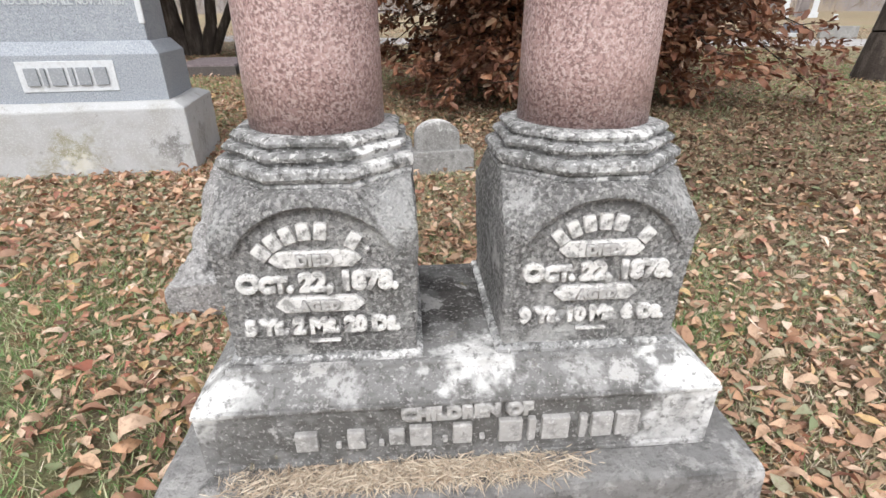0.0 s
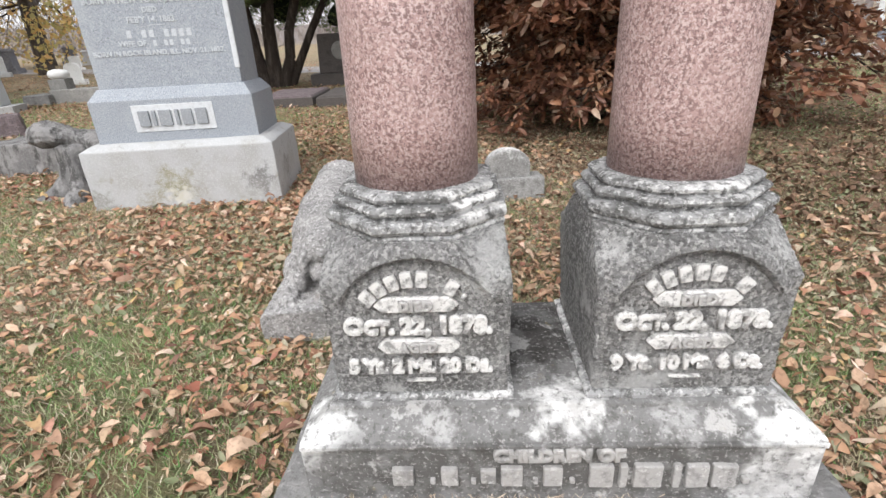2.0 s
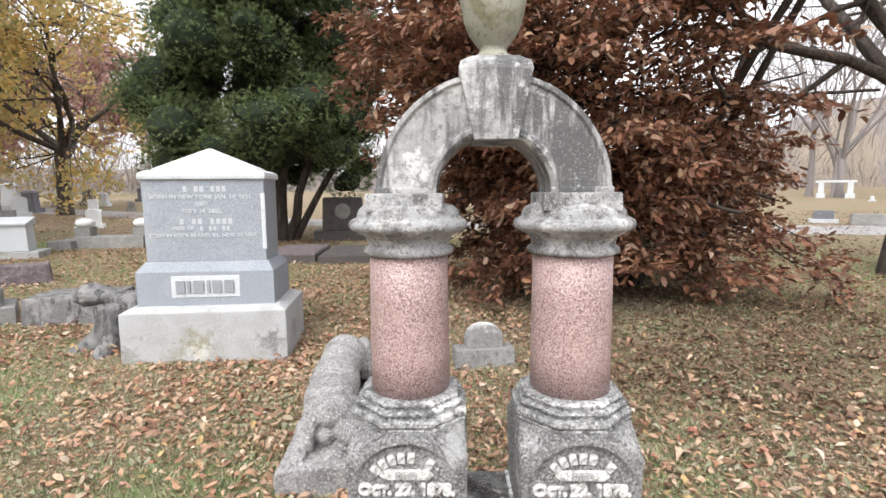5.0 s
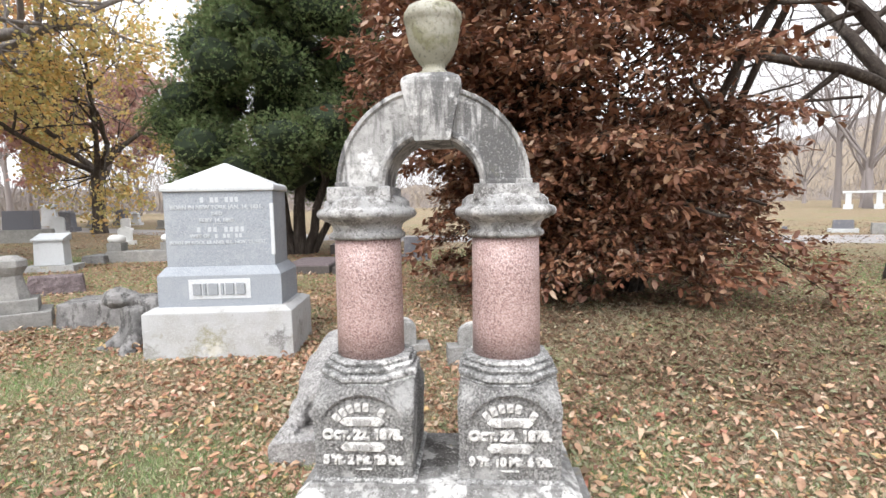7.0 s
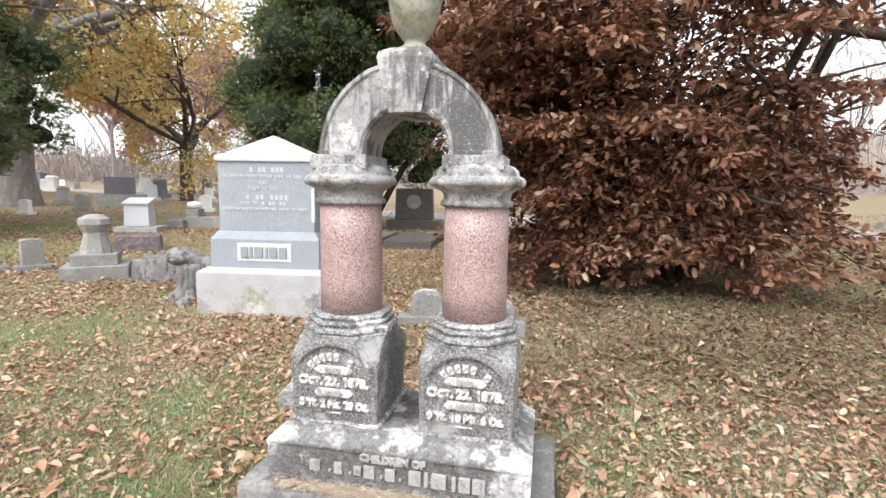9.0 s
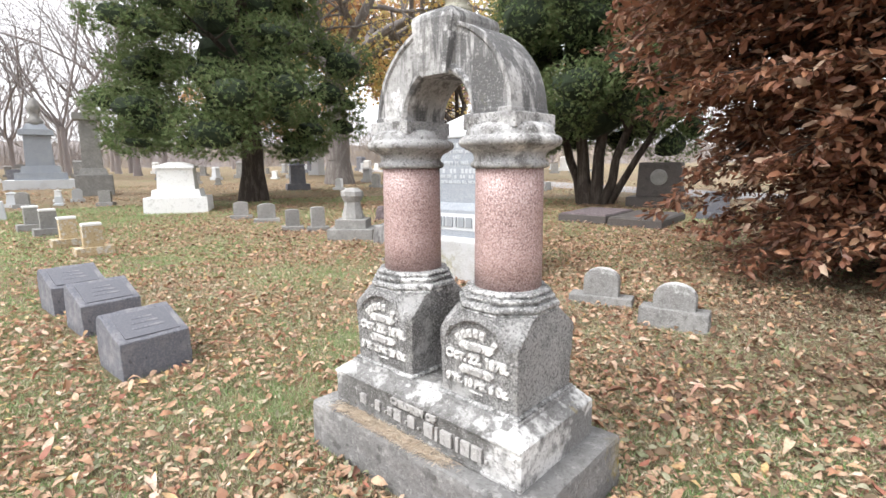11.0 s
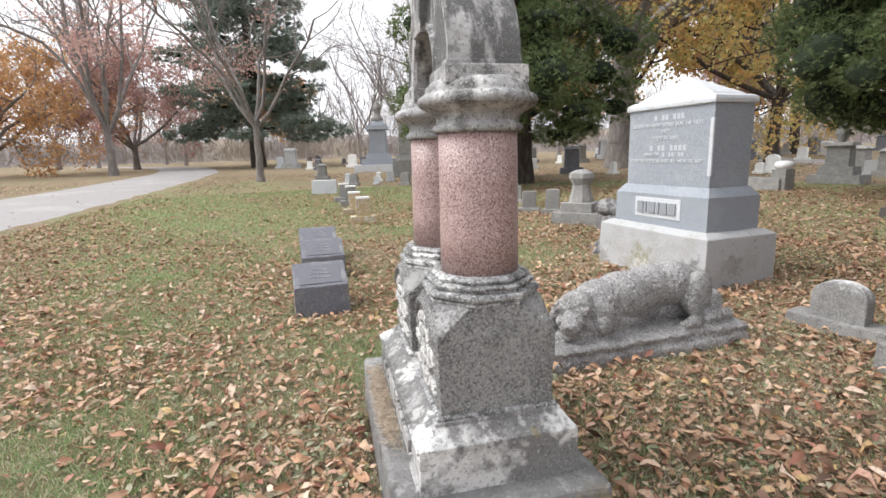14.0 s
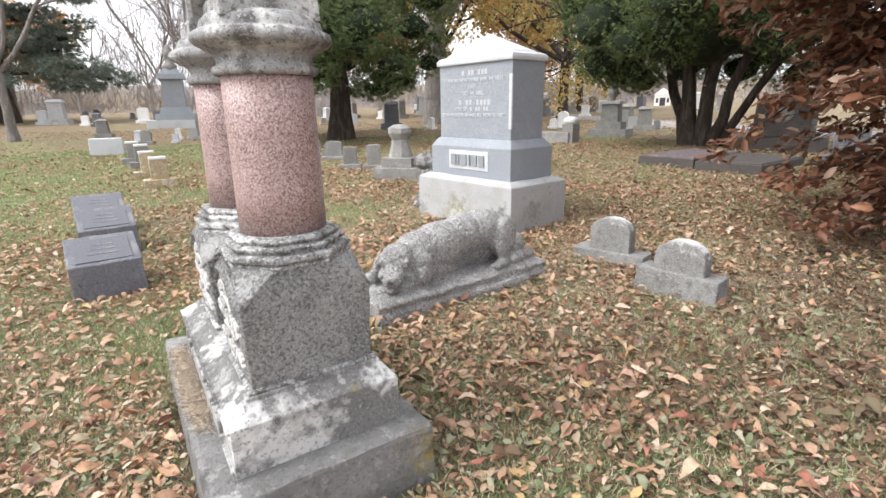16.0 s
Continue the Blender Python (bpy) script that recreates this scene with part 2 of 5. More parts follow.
DOGSTONE = material("weathered_carved_dog_stone", (0.36, 0.348, 0.343), [
    (7, 0.50, 0.64, (0.45, 0.438, 0.43), 0.8), (4, 0.52, 0.62, (0.20, 0.196, 0.192), 0.6), (45, 0.50, 0.60, (0.15, 0.147, 0.144), 0.65),
    (75, 0.53, 0.60, (0.70, 0.69, 0.68), 0.6), (5, 0.60, 0.68, (0.42, 0.36, 0.33), 0.5)], 0.95, [(38, 0.018), (110, 0.008)])
LIMEWHITE = material("white_marble", (0.78, 0.78, 0.77), [(8, 0.55, 0.68, (0.45, 0.45, 0.43), 0.6), (40, 0.58, 0.66, (0.3, 0.3, 0.28), 0.4)], 0.8, [(60, 0.003)])
BROWNSTONE = material("orange_lichened_marker", (0.46, 0.36, 0.22), [(9, 0.5, 0.6, (0.55, 0.54, 0.5), 0.8), (30, 0.52, 0.62, (0.2, 0.14, 0.07), 0.6)], 0.92, [(50, 0.004)], vary=0.2)
ROSESTONE = material("rough_rose_stone", (0.15, 0.12, 0.125), [(14, 0.48, 0.62, (0.26, 0.215, 0.22), 0.8), (40, 0.54, 0.62, (0.07, 0.06, 0.062), 0.7)], 0.95, [(25, 0.02)])
# places where the lawn is lush: x, y and breadth
GREENS = [(-2.3, -1.2, 1.0), (-4.8, -1.6, 1.5), (-8.5, -0.8, 2.2), (-1.25, 0.75, 0.5), (-1.7, 1.7, 0.6), (-3.9, 2.6, 0.8), (1.15, 1.7, 0.4), (-12, 1.5, 2.5), (-6.5, 2.4, 1.0), (-0.6, -0.8, 0.7), (0.5, -0.5, 0.6), (-18, -3, 5), (-10.5, -3.2, 2.5)]
SOIL = material("lawn_ground", (0.265, 0.215, 0.15), [
    (0.5, 0.48, 0.62, (0.20, 0.22, 0.12), 0.8), (1.6, 0.5, 0.64, (0.3, 0.225, 0.139), 0.8), (4, 0.5, 0.62, (0.28, 0.18, 0.107), 0.6),
    (14, 0.5, 0.64, (0.38, 0.275, 0.177), 0.6), (45, 0.5, 0.62, (0.11, 0.09, 0.059), 0.6),
    (70, 0.56, 0.64, (0.44, 0.35, 0.246), 0.5)], 0.95, [(30, 0.02), (120, 0.008)], 0.1,
    # last two spots: dark leaf mould with the copper-leaved tree's shade painted in
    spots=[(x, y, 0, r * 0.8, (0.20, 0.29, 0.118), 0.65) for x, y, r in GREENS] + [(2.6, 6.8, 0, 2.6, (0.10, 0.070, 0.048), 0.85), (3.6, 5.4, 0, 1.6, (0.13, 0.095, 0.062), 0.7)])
ROADM = material("pale_worn_asphalt", (0.32, 0.305, 0.30), [
    (0.6, 0.48, 0.62, (0.39, 0.37, 0.36), 0.8), (6, 0.55, 0.66, (0.30, 0.25, 0.21), 0.6), (80, 0.52, 0.62, (0.30, 0.29, 0.28), 0.6)], 0.95, [(60, 0.006)])
BARK = material("dark_furrowed_bark", (0.055, 0.043, 0.036), [
    (9, 0.48, 0.6, (0.12, 0.10, 0.085), 0.8, (1, 1, 0.2)), (40, 0.52, 0.64, (0.025, 0.02, 0.018), 0.7)], 0.95, [(16, 0.03), (60, 0.01)])
GREYBARK = material("grey_bark", (0.19, 0.17, 0.16), [
    (9, 0.48, 0.6, (0.30, 0.275, 0.26), 0.8, (1, 1, 0.25)), (40, 0.52, 0.64, (0.09, 0.08, 0.072), 0.7)], 0.95, [(20, 0.02)])
YEW = material("dark_evergreen_sprays", (0.04, 0.07, 0.03), rough=0.8, spec=0.15, island=[(0.07, 0.10, 0.045), (0.10, 0.15, 0.06), (0.14, 0.20, 0.085), (0.21, 0.26, 0.115), (0.12, 0.15, 0.07), (0.16, 0.15, 0.08)], trans=0.35)
PINE = material("blue_green_pine_needles", (0.04, 0.06, 0.045), rough=0.7, island=[(0.11, 0.15, 0.12), (0.17, 0.21, 0.17), (0.24, 0.275, 0.23)], trans=0.4)
# near-black green that paints the shade inside the evergreen crowns
CORE = material("dark_crown_shade", (0.02, 0.03, 0.017), [(5, 0.45, 0.6, (0.035, 0.05, 0.027), 0.8)], 0.95)
COPPER = material("dry_copper_leaves", (0.2, 0.1, 0.06), rough=0.45, island=[
    (0.121, 0.051, 0.033), (0.182, 0.079, 0.048), (0.251, 0.114, 0.065), (0.190, 0.090, 0.057), (0.329, 0.163, 0.091), (0.135, 0.056, 0.038), (0.390, 0.246, 0.152), (0.217, 0.097, 0.057), (0.156, 0.070, 0.048), (0.477, 0.352, 0.257)], trans=0.2)
YELLOW = material("golden_maple_leaves", (0.4, 0.25, 0.06), rough=0.7, island=[
    (0.563, 0.372, 0.132), (0.691, 0.492, 0.187), (0.614, 0.516, 0.220), (0.435, 0.420, 0.176), (0.717, 0.444, 0.187), (0.640, 0.540, 0.264), (0.384, 0.396, 0.165)], trans=0.55)
ORANGE = material("rust_orange_leaves", (0.4, 0.2, 0.06), rough=0.7, island=[(0.538, 0.310, 0.147), (0.640, 0.391, 0.189), (0.461, 0.276, 0.158), (0.563, 0.391, 0.210)], trans=0.5)
REDLEAF = material("dull_red_leaves", (0.3, 0.1, 0.08), rough=0.7, island=[(0.42, 0.24, 0.22), (0.52, 0.32, 0.28), (0.56, 0.40, 0.35), (0.38, 0.22, 0.21)], trans=0.5)
FALLEN = material("fallen_leaves", (0.3, 0.196, 0.103), rough=0.65, island=[
    (0.460, 0.270, 0.169), (0.614, 0.426, 0.297), (0.263, 0.136, 0.085), (0.504, 0.295, 0.180), (0.372, 0.227, 0.147), (0.679, 0.509, 0.381), (0.383, 0.193, 0.112), (0.220, 0.118, 0.079), (0.504, 0.334, 0.221),
    (0.328, 0.188, 0.117), (0.570, 0.416, 0.297), (0.514, 0.305, 0.185), (0.176, 0.101, 0.075), (0.394, 0.151, 0.101), (0.702, 0.548, 0.432), (0.351, 0.295, 0.200),
    (0.504, 0.324, 0.210), (0.548, 0.386, 0.180), (0.307, 0.169, 0.106), (0.438, 0.305, 0.200)], layers=[(60, 0.50, 0.64, (0.2, 0.122, 0.083), 0.5)], trans=0.1)
# dull brown leaves, darkened further to put the tree's shade into their colour
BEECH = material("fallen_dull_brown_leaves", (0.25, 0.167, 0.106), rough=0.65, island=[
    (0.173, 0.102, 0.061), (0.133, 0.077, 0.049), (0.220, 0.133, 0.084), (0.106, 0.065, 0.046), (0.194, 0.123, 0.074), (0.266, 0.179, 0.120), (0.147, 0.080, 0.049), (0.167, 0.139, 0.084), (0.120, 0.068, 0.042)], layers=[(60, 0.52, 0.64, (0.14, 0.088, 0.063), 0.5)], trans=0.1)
OLIVE = material("fallen_olive_leaves", (0.22, 0.238, 0.151), rough=0.6, island=[
    (0.196, 0.219, 0.120), (0.274, 0.279, 0.178), (0.147, 0.177, 0.085), (0.323, 0.307, 0.209), (0.235, 0.242, 0.149), (0.412, 0.372, 0.278), (0.176, 0.205, 0.109)], layers=[(60, 0.52, 0.64, (0.2, 0.139, 0.086), 0.5)], trans=0.1)
GRASS = material("lawn_grass_blades", (0.1, 0.144, 0.038), rough=0.7, island=[
    (0.13, 0.28, 0.082), (0.19, 0.365, 0.12), (0.29, 0.38, 0.165), (0.48, 0.46, 0.29), (0.17, 0.315, 0.105), (0.56, 0.536, 0.352), (0.36, 0.412, 0.19)], trans=0.3)
STRAW = material("dry_grass_clippings", (0.5, 0.4, 0.28), rough=0.8, island=[(0.52, 0.44, 0.34), (0.64, 0.56, 0.45), (0.42, 0.33, 0.25), (0.56, 0.47, 0.37), (0.34, 0.25, 0.18)])
DRYGRASS = material("dry_lawn_blades", (0.5, 0.416, 0.29), rough=0.8, island=[(0.572, 0.487, 0.368), (0.682, 0.592, 0.481), (0.462, 0.392, 0.280), (0.396, 0.370, 0.224), (0.528, 0.402, 0.301)], trans=0.2)
HAZE = material("distant_woodland", (0.22, 0.195, 0.19), [(0.5, 0.45, 0.6, (0.25, 0.225, 0.215), 0.8), (0.06, 0.48, 0.58, (0.29, 0.235, 0.17), 0.7)], 1.0)
TWIG = material("distant_grey_twigs", (0.27, 0.24, 0.235), rough=0.95, vary=0.15)
WHITEPAINT = material("white_painted_boards", (0.8, 0.8, 0.8), [(3, 0.5, 0.7, (0.65, 0.65, 0.64), 0.5)], 0.7)
DARKROOF = material("dark_opening", (0.05, 0.05, 0.055), [(4, 0.5, 0.7, (0.09, 0.09, 0.1), 0.6)], 0.8)
DARKSTONE = material("dark_weathered_rustic_stone", (0.21, 0.205, 0.205), [(5, 0.47, 0.6, (0.36, 0.35, 0.345), 0.8), (14, 0.5, 0.6, (0.07, 0.068, 0.066), 0.8, (1, 1, 0.3)), (50, 0.54, 0.62, (0.34, 0.33, 0.32), 0.5)], 0.95, [(25, 0.03), (90, 0.01)])

# ---- builders ----
def height(x, y):
    """Height of the ground, which rises gently away from the arch."""
    s = np.maximum(0.0, np.hypot(x, np.asarray(y) - 1.0) - 2.5)
    return 1.4 * (1 - np.exp(-s * 0.03 / 1.4))


def gz(x, y):
    return float(height(x, y))


def mesh_of(bm, name, smooth=False):
    me = bpy.data.meshes.new(name)
    bmesh.ops.recalc_face_normals(bm, faces=bm.faces)
    bm.to_mesh(me)
    bm.free()
    if smooth:
        me.shade_smooth()
    return me


def part(name, bm, mat, parent, label="", smooth=False):
    ob = new(name, bm if isinstance(bm, bpy.types.Mesh) else mesh_of(bm, name, smooth))
    if not ob.data.materials:
        ob.data.materials.append(mat)
    ob.parent = parent
    return tagged(ob, label)


def thing(name, label, category, m=None, group="", kind=""):
    ob = new(name)
    ob.empty_display_size = 0.1
    if m is not None:
        ob.matrix_world = m
    return tagged(ob, label, category, group, kind)


def solid(name, bm, mat, label, category, m=None, group="", kind="", smooth=False):
    ob = new(name, bm if isinstance(bm, bpy.types.Mesh) else mesh_of(bm, name, smooth))
    if not ob.data.materials:
        ob.data.materials.append(mat)
    if m is not None:
        ob.matrix_world = m
    return tagged(ob, label, category, group, kind)


def loft(rings, close=True, bevel=0.0):
    """A closed body through rings of equally many points."""
    bm = bmesh.new()
    rows = [[bm.verts.new(p) for p in ring] for ring in rings]
    n = len(rows[0])
    for a, b in zip(rows, rows[1:]):
        for k in range(n):
            bm.faces.new((a[k], a[(k + 1) % n], b[(k + 1) % n], b[k]))
    if close:
        bm.faces.new(rows[0][::-1])
        bm.faces.new(rows[-1])
    if bevel:
        bmesh.ops.recalc_face_normals(bm, faces=bm.faces)
        sharp = [e for e in bm.edges if len(e.link_faces) == 2 and e.calc_face_angle() > 0.35]
        bmesh.ops.bevel(bm, geom=sharp, offset=bevel, segments=2, affect="EDGES", profile=0.6)
    return bm


def rect(x0, x1, y0, y1, z):
    return [(x0, y0, z), (x1, y0, z), (x1, y1, z), (x0, y1, z)]


def block(x0, x1, y0, y1, z0, z1, bevel=0.01, inset=0.0):
    return loft([rect(x0, x1, y0, y1, z0), rect(x0 + inset, x1 - inset, y0 + inset, y1 - inset, z1)], bevel=bevel)


def rough(bm, amount, cuts=3, seed=0, freq=6.0):
    """Cuts the faces up and pushes them about, for worn or rock-faced stone."""
    bmesh.ops.triangulate(bm, faces=[f for f in bm.faces if len(f.verts) > 4])
    bmesh.ops.subdivide_edges(bm, edges=[e for e in bm.edges if e.calc_length() > (0.04 if freq < 50 else 0.012)], cuts=cuts, use_grid_fill=True)
    for v in bm.verts:
        p = v.co * freq + Vector((seed * 3.1, seed * 1.7, seed))
        v.co += noise.noise_vector(p) * amount + noise.noise_vector(p * 3.3) * amount * 0.4
    return bm


def lathe(profile, n=40, cx=0.0, cy=0.0):
    return loft([[(cx + r * math.cos(2 * math.pi * k / n), cy + r * math.sin(2 * math.pi * k / n), z) for k in range(n)] for r, z in profile])


def eight(cx, cy, z, ax, ay, c):
    """A rectangle with cut corners."""
    return [(cx + sx, cy + sy, z) for sx, sy in ((-ax + c, -ay), (ax - c, -ay), (ax, -ay + c), (ax, ay - c), (ax - c, ay), (-ax + c, ay), (-ax, ay - c), (-ax, -ay + c))]


def lettering(text, size, depth, align="CENTER", bevel=0.0, spacing=1.0, offset=0.0):
    cu = bpy.data.curves.new("text", "FONT")
    cu.body, cu.size, cu.extrude, cu.align_x, cu.align_y = text, size, depth, align, "CENTER"
    cu.bevel_depth, cu.bevel_resolution, cu.space_character, cu.offset, cu.resolution_u = bevel, 1, spacing, offset, 3
    cu.small_caps_scale = 0.78
    for f in cu.body_format:
        f.use_small_caps = True
    ob = bpy.data.objects.new("text", cu)
    scene.collection.objects.link(ob)
    me = bpy.data.meshes.new_from_object(ob.evaluated_get(bpy.context.evaluated_depsgraph_get()))
    bpy.data.objects.remove(ob)
    me.materials.clear()
    return me


def writing(name, text, size, depth, mat, parent, m, label="", spacing=1.0, offset=0.0):
    ob = part(name, lettering(text, size, depth, bevel=depth * 0.35, spacing=spacing, offset=offset), mat, parent, label)
    ob.matrix_local = m
    return ob


def bulk(name, V, faces, mat=None, smooth=False):
    """One mesh of many like pieces: V is pieces x corners x 3, faces the corners of each piece's faces."""
    N, k = V.shape[:2]
    me = bpy.data.meshes.new(name)
    sizes = np.tile([len(f) for f in faces], N)
    flat = np.concatenate([np.array(f) for f in faces])
    loops = (np.arange(N)[:, None] * k + flat[None, :]).ravel()
    me.vertices.add(N * k)
    me.vertices.foreach_set("co", V.astype(np.float32).ravel())
    me.loops.add(len(loops))
    me.loops.foreach_set("vertex_index", loops.astype(np.int32))
    me.polygons.add(len(sizes))
    me.polygons.foreach_set("loop_start", np.concatenate([[0], np.cumsum(sizes)[:-1]]).astype(np.int32))
    if smooth:
        me.polygons.foreach_set("use_smooth", np.ones(len(sizes), bool))
    me.update(calc_edges=True)
    me.validate()
    if mat:
        me.materials.append(mat)
    return me


def turns(yaw, pitch, roll):
    cy, sy, cp, sp, cr, sr = np.cos(yaw), np.sin(yaw), np.cos(pitch), np.sin(pitch), np.cos(roll), np.sin(roll)
    R = np.empty((len(yaw), 3, 3))
    R[:, 0, 0], R[:, 0, 1], R[:, 0, 2] = cy * cp, cy * sp * sr - sy * cr, cy * sp * cr + sy * sr
    R[:, 1, 0], R[:, 1, 1], R[:, 1, 2] = sy * cp, sy * sp * sr + cy * cr, sy * sp * cr - cy * sr
    R[:, 2, 0], R[:, 2, 1], R[:, 2, 2] = -sp, cp * sr, cp * cr
    return R


FULL = ([(0, 0), (.22, -.84), (.22, 0), (.22, .84), (.70, -.88), (.70, 0), (.70, .88), (1, 0)], [(0, 1, 2), (0, 2, 3), (1, 4, 5, 2), (2, 5, 6, 3), (4, 7, 5), (5, 7, 6)])
FALL = ([(0, 0), (.13, -.42), (.15, 0), (.13, .42), (.38, -.96), (.40, 0), (.38, .96), (.68, -.82), (.70, 0), (.68, .82), (.88, -.36), (.88, .36), (1, 0)],
        [(0, 1, 2), (0, 2, 3), (1, 4, 5, 2), (2, 5, 6, 3), (4, 7, 8, 5), (5, 8, 9, 6), (7, 10, 12, 8), (8, 12, 11, 9)])
PLAIN = ([(0, 0), (.5, -1), (1, 0), (.5, 1)], [(0, 1, 2), (0, 2, 3)])
SPRAY = ([(0, -.09), (.05, .09), (1, 0), (.1, -.2), (.3, -.04), (.75, -.85), (.1, .2), (.3, .04), (.8, .8), (0, -.12), (.14, -.04), (.38, -1.0), (0, .12), (.14, .04), (.34, 1.0)],
         [(3 * k, 3 * k + 1, 3 * k + 2) for k in range(5)])


def leaves(name, rng, P, length, width, yaw, pitch, roll, mat, shape=PLAIN, fold=0.3, curl=0.25, crumple=0.0):
    N = len(P)
    T = np.array(shape[0])
    L = np.empty((N, len(T), 3))
    f, c = rng.normal(fold, 0.35, N)[:, None], rng.normal(0, curl, N)[:, None]
    L[:, :, 0] = T[:, 0] * length[:, None]
    L[:, :, 1] = T[:, 1] * width[:, None] * 0.5
    L[:, :, 2] = np.abs(L[:, :, 1]) * f + c * length[:, None] * (T[:, 0] * (1 - T[:, 0])) * 2
    if crumple:
        L += rng.normal(0, crumple, L.shape) * length[:, None, None] * np.array([0.2, 0.4, 1.0])
    V = np.einsum("nij,nkj->nki", turns(yaw, pitch, roll), L) + P[:, None, :]
    return bulk(name, V, shape[1], mat)


def tubes(name, segs, mat, sides=6):
    """Tapered limbs: rows of x0 y0 z0 x1 y1 z1 r0 r1."""
    S = np.array(segs)
    a, b = S[:, :3], S[:, 3:6]
    d = b - a
    d /= np.linalg.norm(d, axis=1)[:, None] + 1e-9
    ref = np.where(np.abs(d[:, 2:3]) > 0.9, [[1.0, 0, 0]], [[0, 0, 1.0]])
    u = np.cross(d, ref)
    u /= np.linalg.norm(u, axis=1)[:, None] + 1e-9
    w = np.cross(d, u)
    ang = np.arange(sides) * 2 * np.pi / sides
    ring = np.cos(ang)[None, :, None] * u[:, None, :] + np.sin(ang)[None, :, None] * w[:, None, :]
    V = np.concatenate([a[:, None, :] + ring * S[:, 6][:, None, None], b[:, None, :] + ring * S[:, 7][:, None, None]], 1)
    return bulk(name, V, [(k, (k + 1) % sides, sides + (k + 1) % sides, sides + k) for k in range(sides)], mat, True)


def limb(rng, segs, tips, p, d, length, r, level, spread=0.7, rise=0.12, kids=4, steps=5, wander=0.16, shrink=0.62, taper=0.45, first=0.3):
    """Grows one limb and, level by level, its branches."""
    p, d = np.array(p, float), np.array(d, float)
    d /= np.linalg.norm(d)
    here = []
    for s in range(steps):
        q = p + d * length / steps
        r1 = r * (1 - (1 - taper) / steps)
        segs.append((*p, *q, r, r1))
        p, r = q, r1
        d = d + rng.normal(0, wander, 3) + np.array([0, 0, rise * (0.3 if level > 2 else 1)])
        d /= np.linalg.norm(d)
        here.append((p.copy(), d.copy(), r))
    if level <= 1:
        tips.extend((h[0], h[1]) for h in here)
    else:
        tips.append((p, d))
    if level == 0:
        return
    for c in range(kids):
        f = first + (1 - first) * (c + rng.random()) / kids
        b, bd, br = here[min(int(f * steps), steps - 1)]
        side = rng.normal(0, 1, 3)
        side -= bd * side.dot(bd)
        side /= np.linalg.norm(side)
        limb(rng, segs, tips, b, bd * (1 - spread) + side * spread, length * shrink * rng.uniform(0.7, 1.15), br * 0.6, level - 1, spread, rise, kids, max(3, steps - 1), wander, shrink, taper, 0.2)

def patches(P, scale, seed):
    a, b = P[:, 0] * scale, P[:, 1] * scale
    return (np.sin(a * 1.7 + seed) * np.cos(b * 1.3 - seed) + np.sin(a * 0.6 - b * 0.9 + seed * 2) + np.sin(a * 3.1 + b * 2.2 + seed) * 0.5) / 2.5


# ---- ground and roads ----
def ground_sheet():
    n, radii = 144, np.concatenate([[0.001], np.geomspace(0.25, 420, 110)])
    bm = bmesh.new()
    rows = []
    for r in radii:
        ring = []
        for k in range(n):
            x, y = r * math.cos(2 * math.pi * k / n), 1 + r * math.sin(2 * math.pi * k / n)
            w = 0.012 * min(1, max(0, (r - 1.0)))
            ring.append(bm.verts.new((x, y, gz(x, y) + w * noise.noise((x * 1.3, y * 1.3, 0)) - 0.01)))
        rows.append(ring)
    for a, b in zip(rows, rows[1:]):
        for k in range(n):
            bm.faces.new((a[k], a[(k + 1) % n], b[(k + 1) % n], b[k]))
    return bm


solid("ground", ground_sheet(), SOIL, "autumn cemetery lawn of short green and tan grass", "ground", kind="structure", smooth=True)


def ribbon(points, width, lift=0.02, step=1.0):
    """A road with a slightly raised, thick edge along a line of points."""
    line = []
    for (ax, ay), (bx, by) in zip(points, points[1:]):
        m = max(1, int(math.hypot(bx - ax, by - ay) / step))
        line += [Vector((ax + (bx - ax) * k / m, ay + (by - ay) * k / m)) for k in range(m)]
    for _ in range(30):
        line = [line[0]] + [(line[k - 1] + line[k] * 2 + line[k + 1]) / 4 for k in range(1, len(line) - 1)] + [line[-1]]
    bm = bmesh.new()
    rows = []
    for k, p in enumerate(line):
        d = (line[min(k + 1, len(line) - 1)] - line[max(k - 1, 0)]).normalized()
        s = Vector((-d.y, d.x))
        row = []
        for f in (-1, -0.5, 0, 0.5, 1):
            q = p + s * (f * width / 2 + 0.12 * noise.noise((k * 0.6, f * 5, 3)) * (abs(f) == 1))
            row.append(bm.verts.new((q.x, q.y, gz(q.x, q.y) + lift - (0.05 if abs(f) == 1 else 0))))
        rows.append(row)
    for a, b in zip(rows, rows[1:]):
        for k in range(4):
            bm.faces.new((a[k], a[k + 1], b[k + 1], b[k]))
    return bm


solid("road", ribbon([(30, -7.4), (-20, -7.4), (-34, -8.2), (-48, -12), (-70, -30)], 4.8), ROADM, "pale worn asphalt cemetery drive with leaf-strewn edges", "road", kind="structure", smooth=True)
solid("road", ribbon([(45, 4), (12, 14.6), (2, 17.4), (-8, 19.5), (-16, 23), (-45, 36)], 3.4), ROADM, "pale gravel cemetery drive behind the trees", "road", kind="structure", smooth=True)

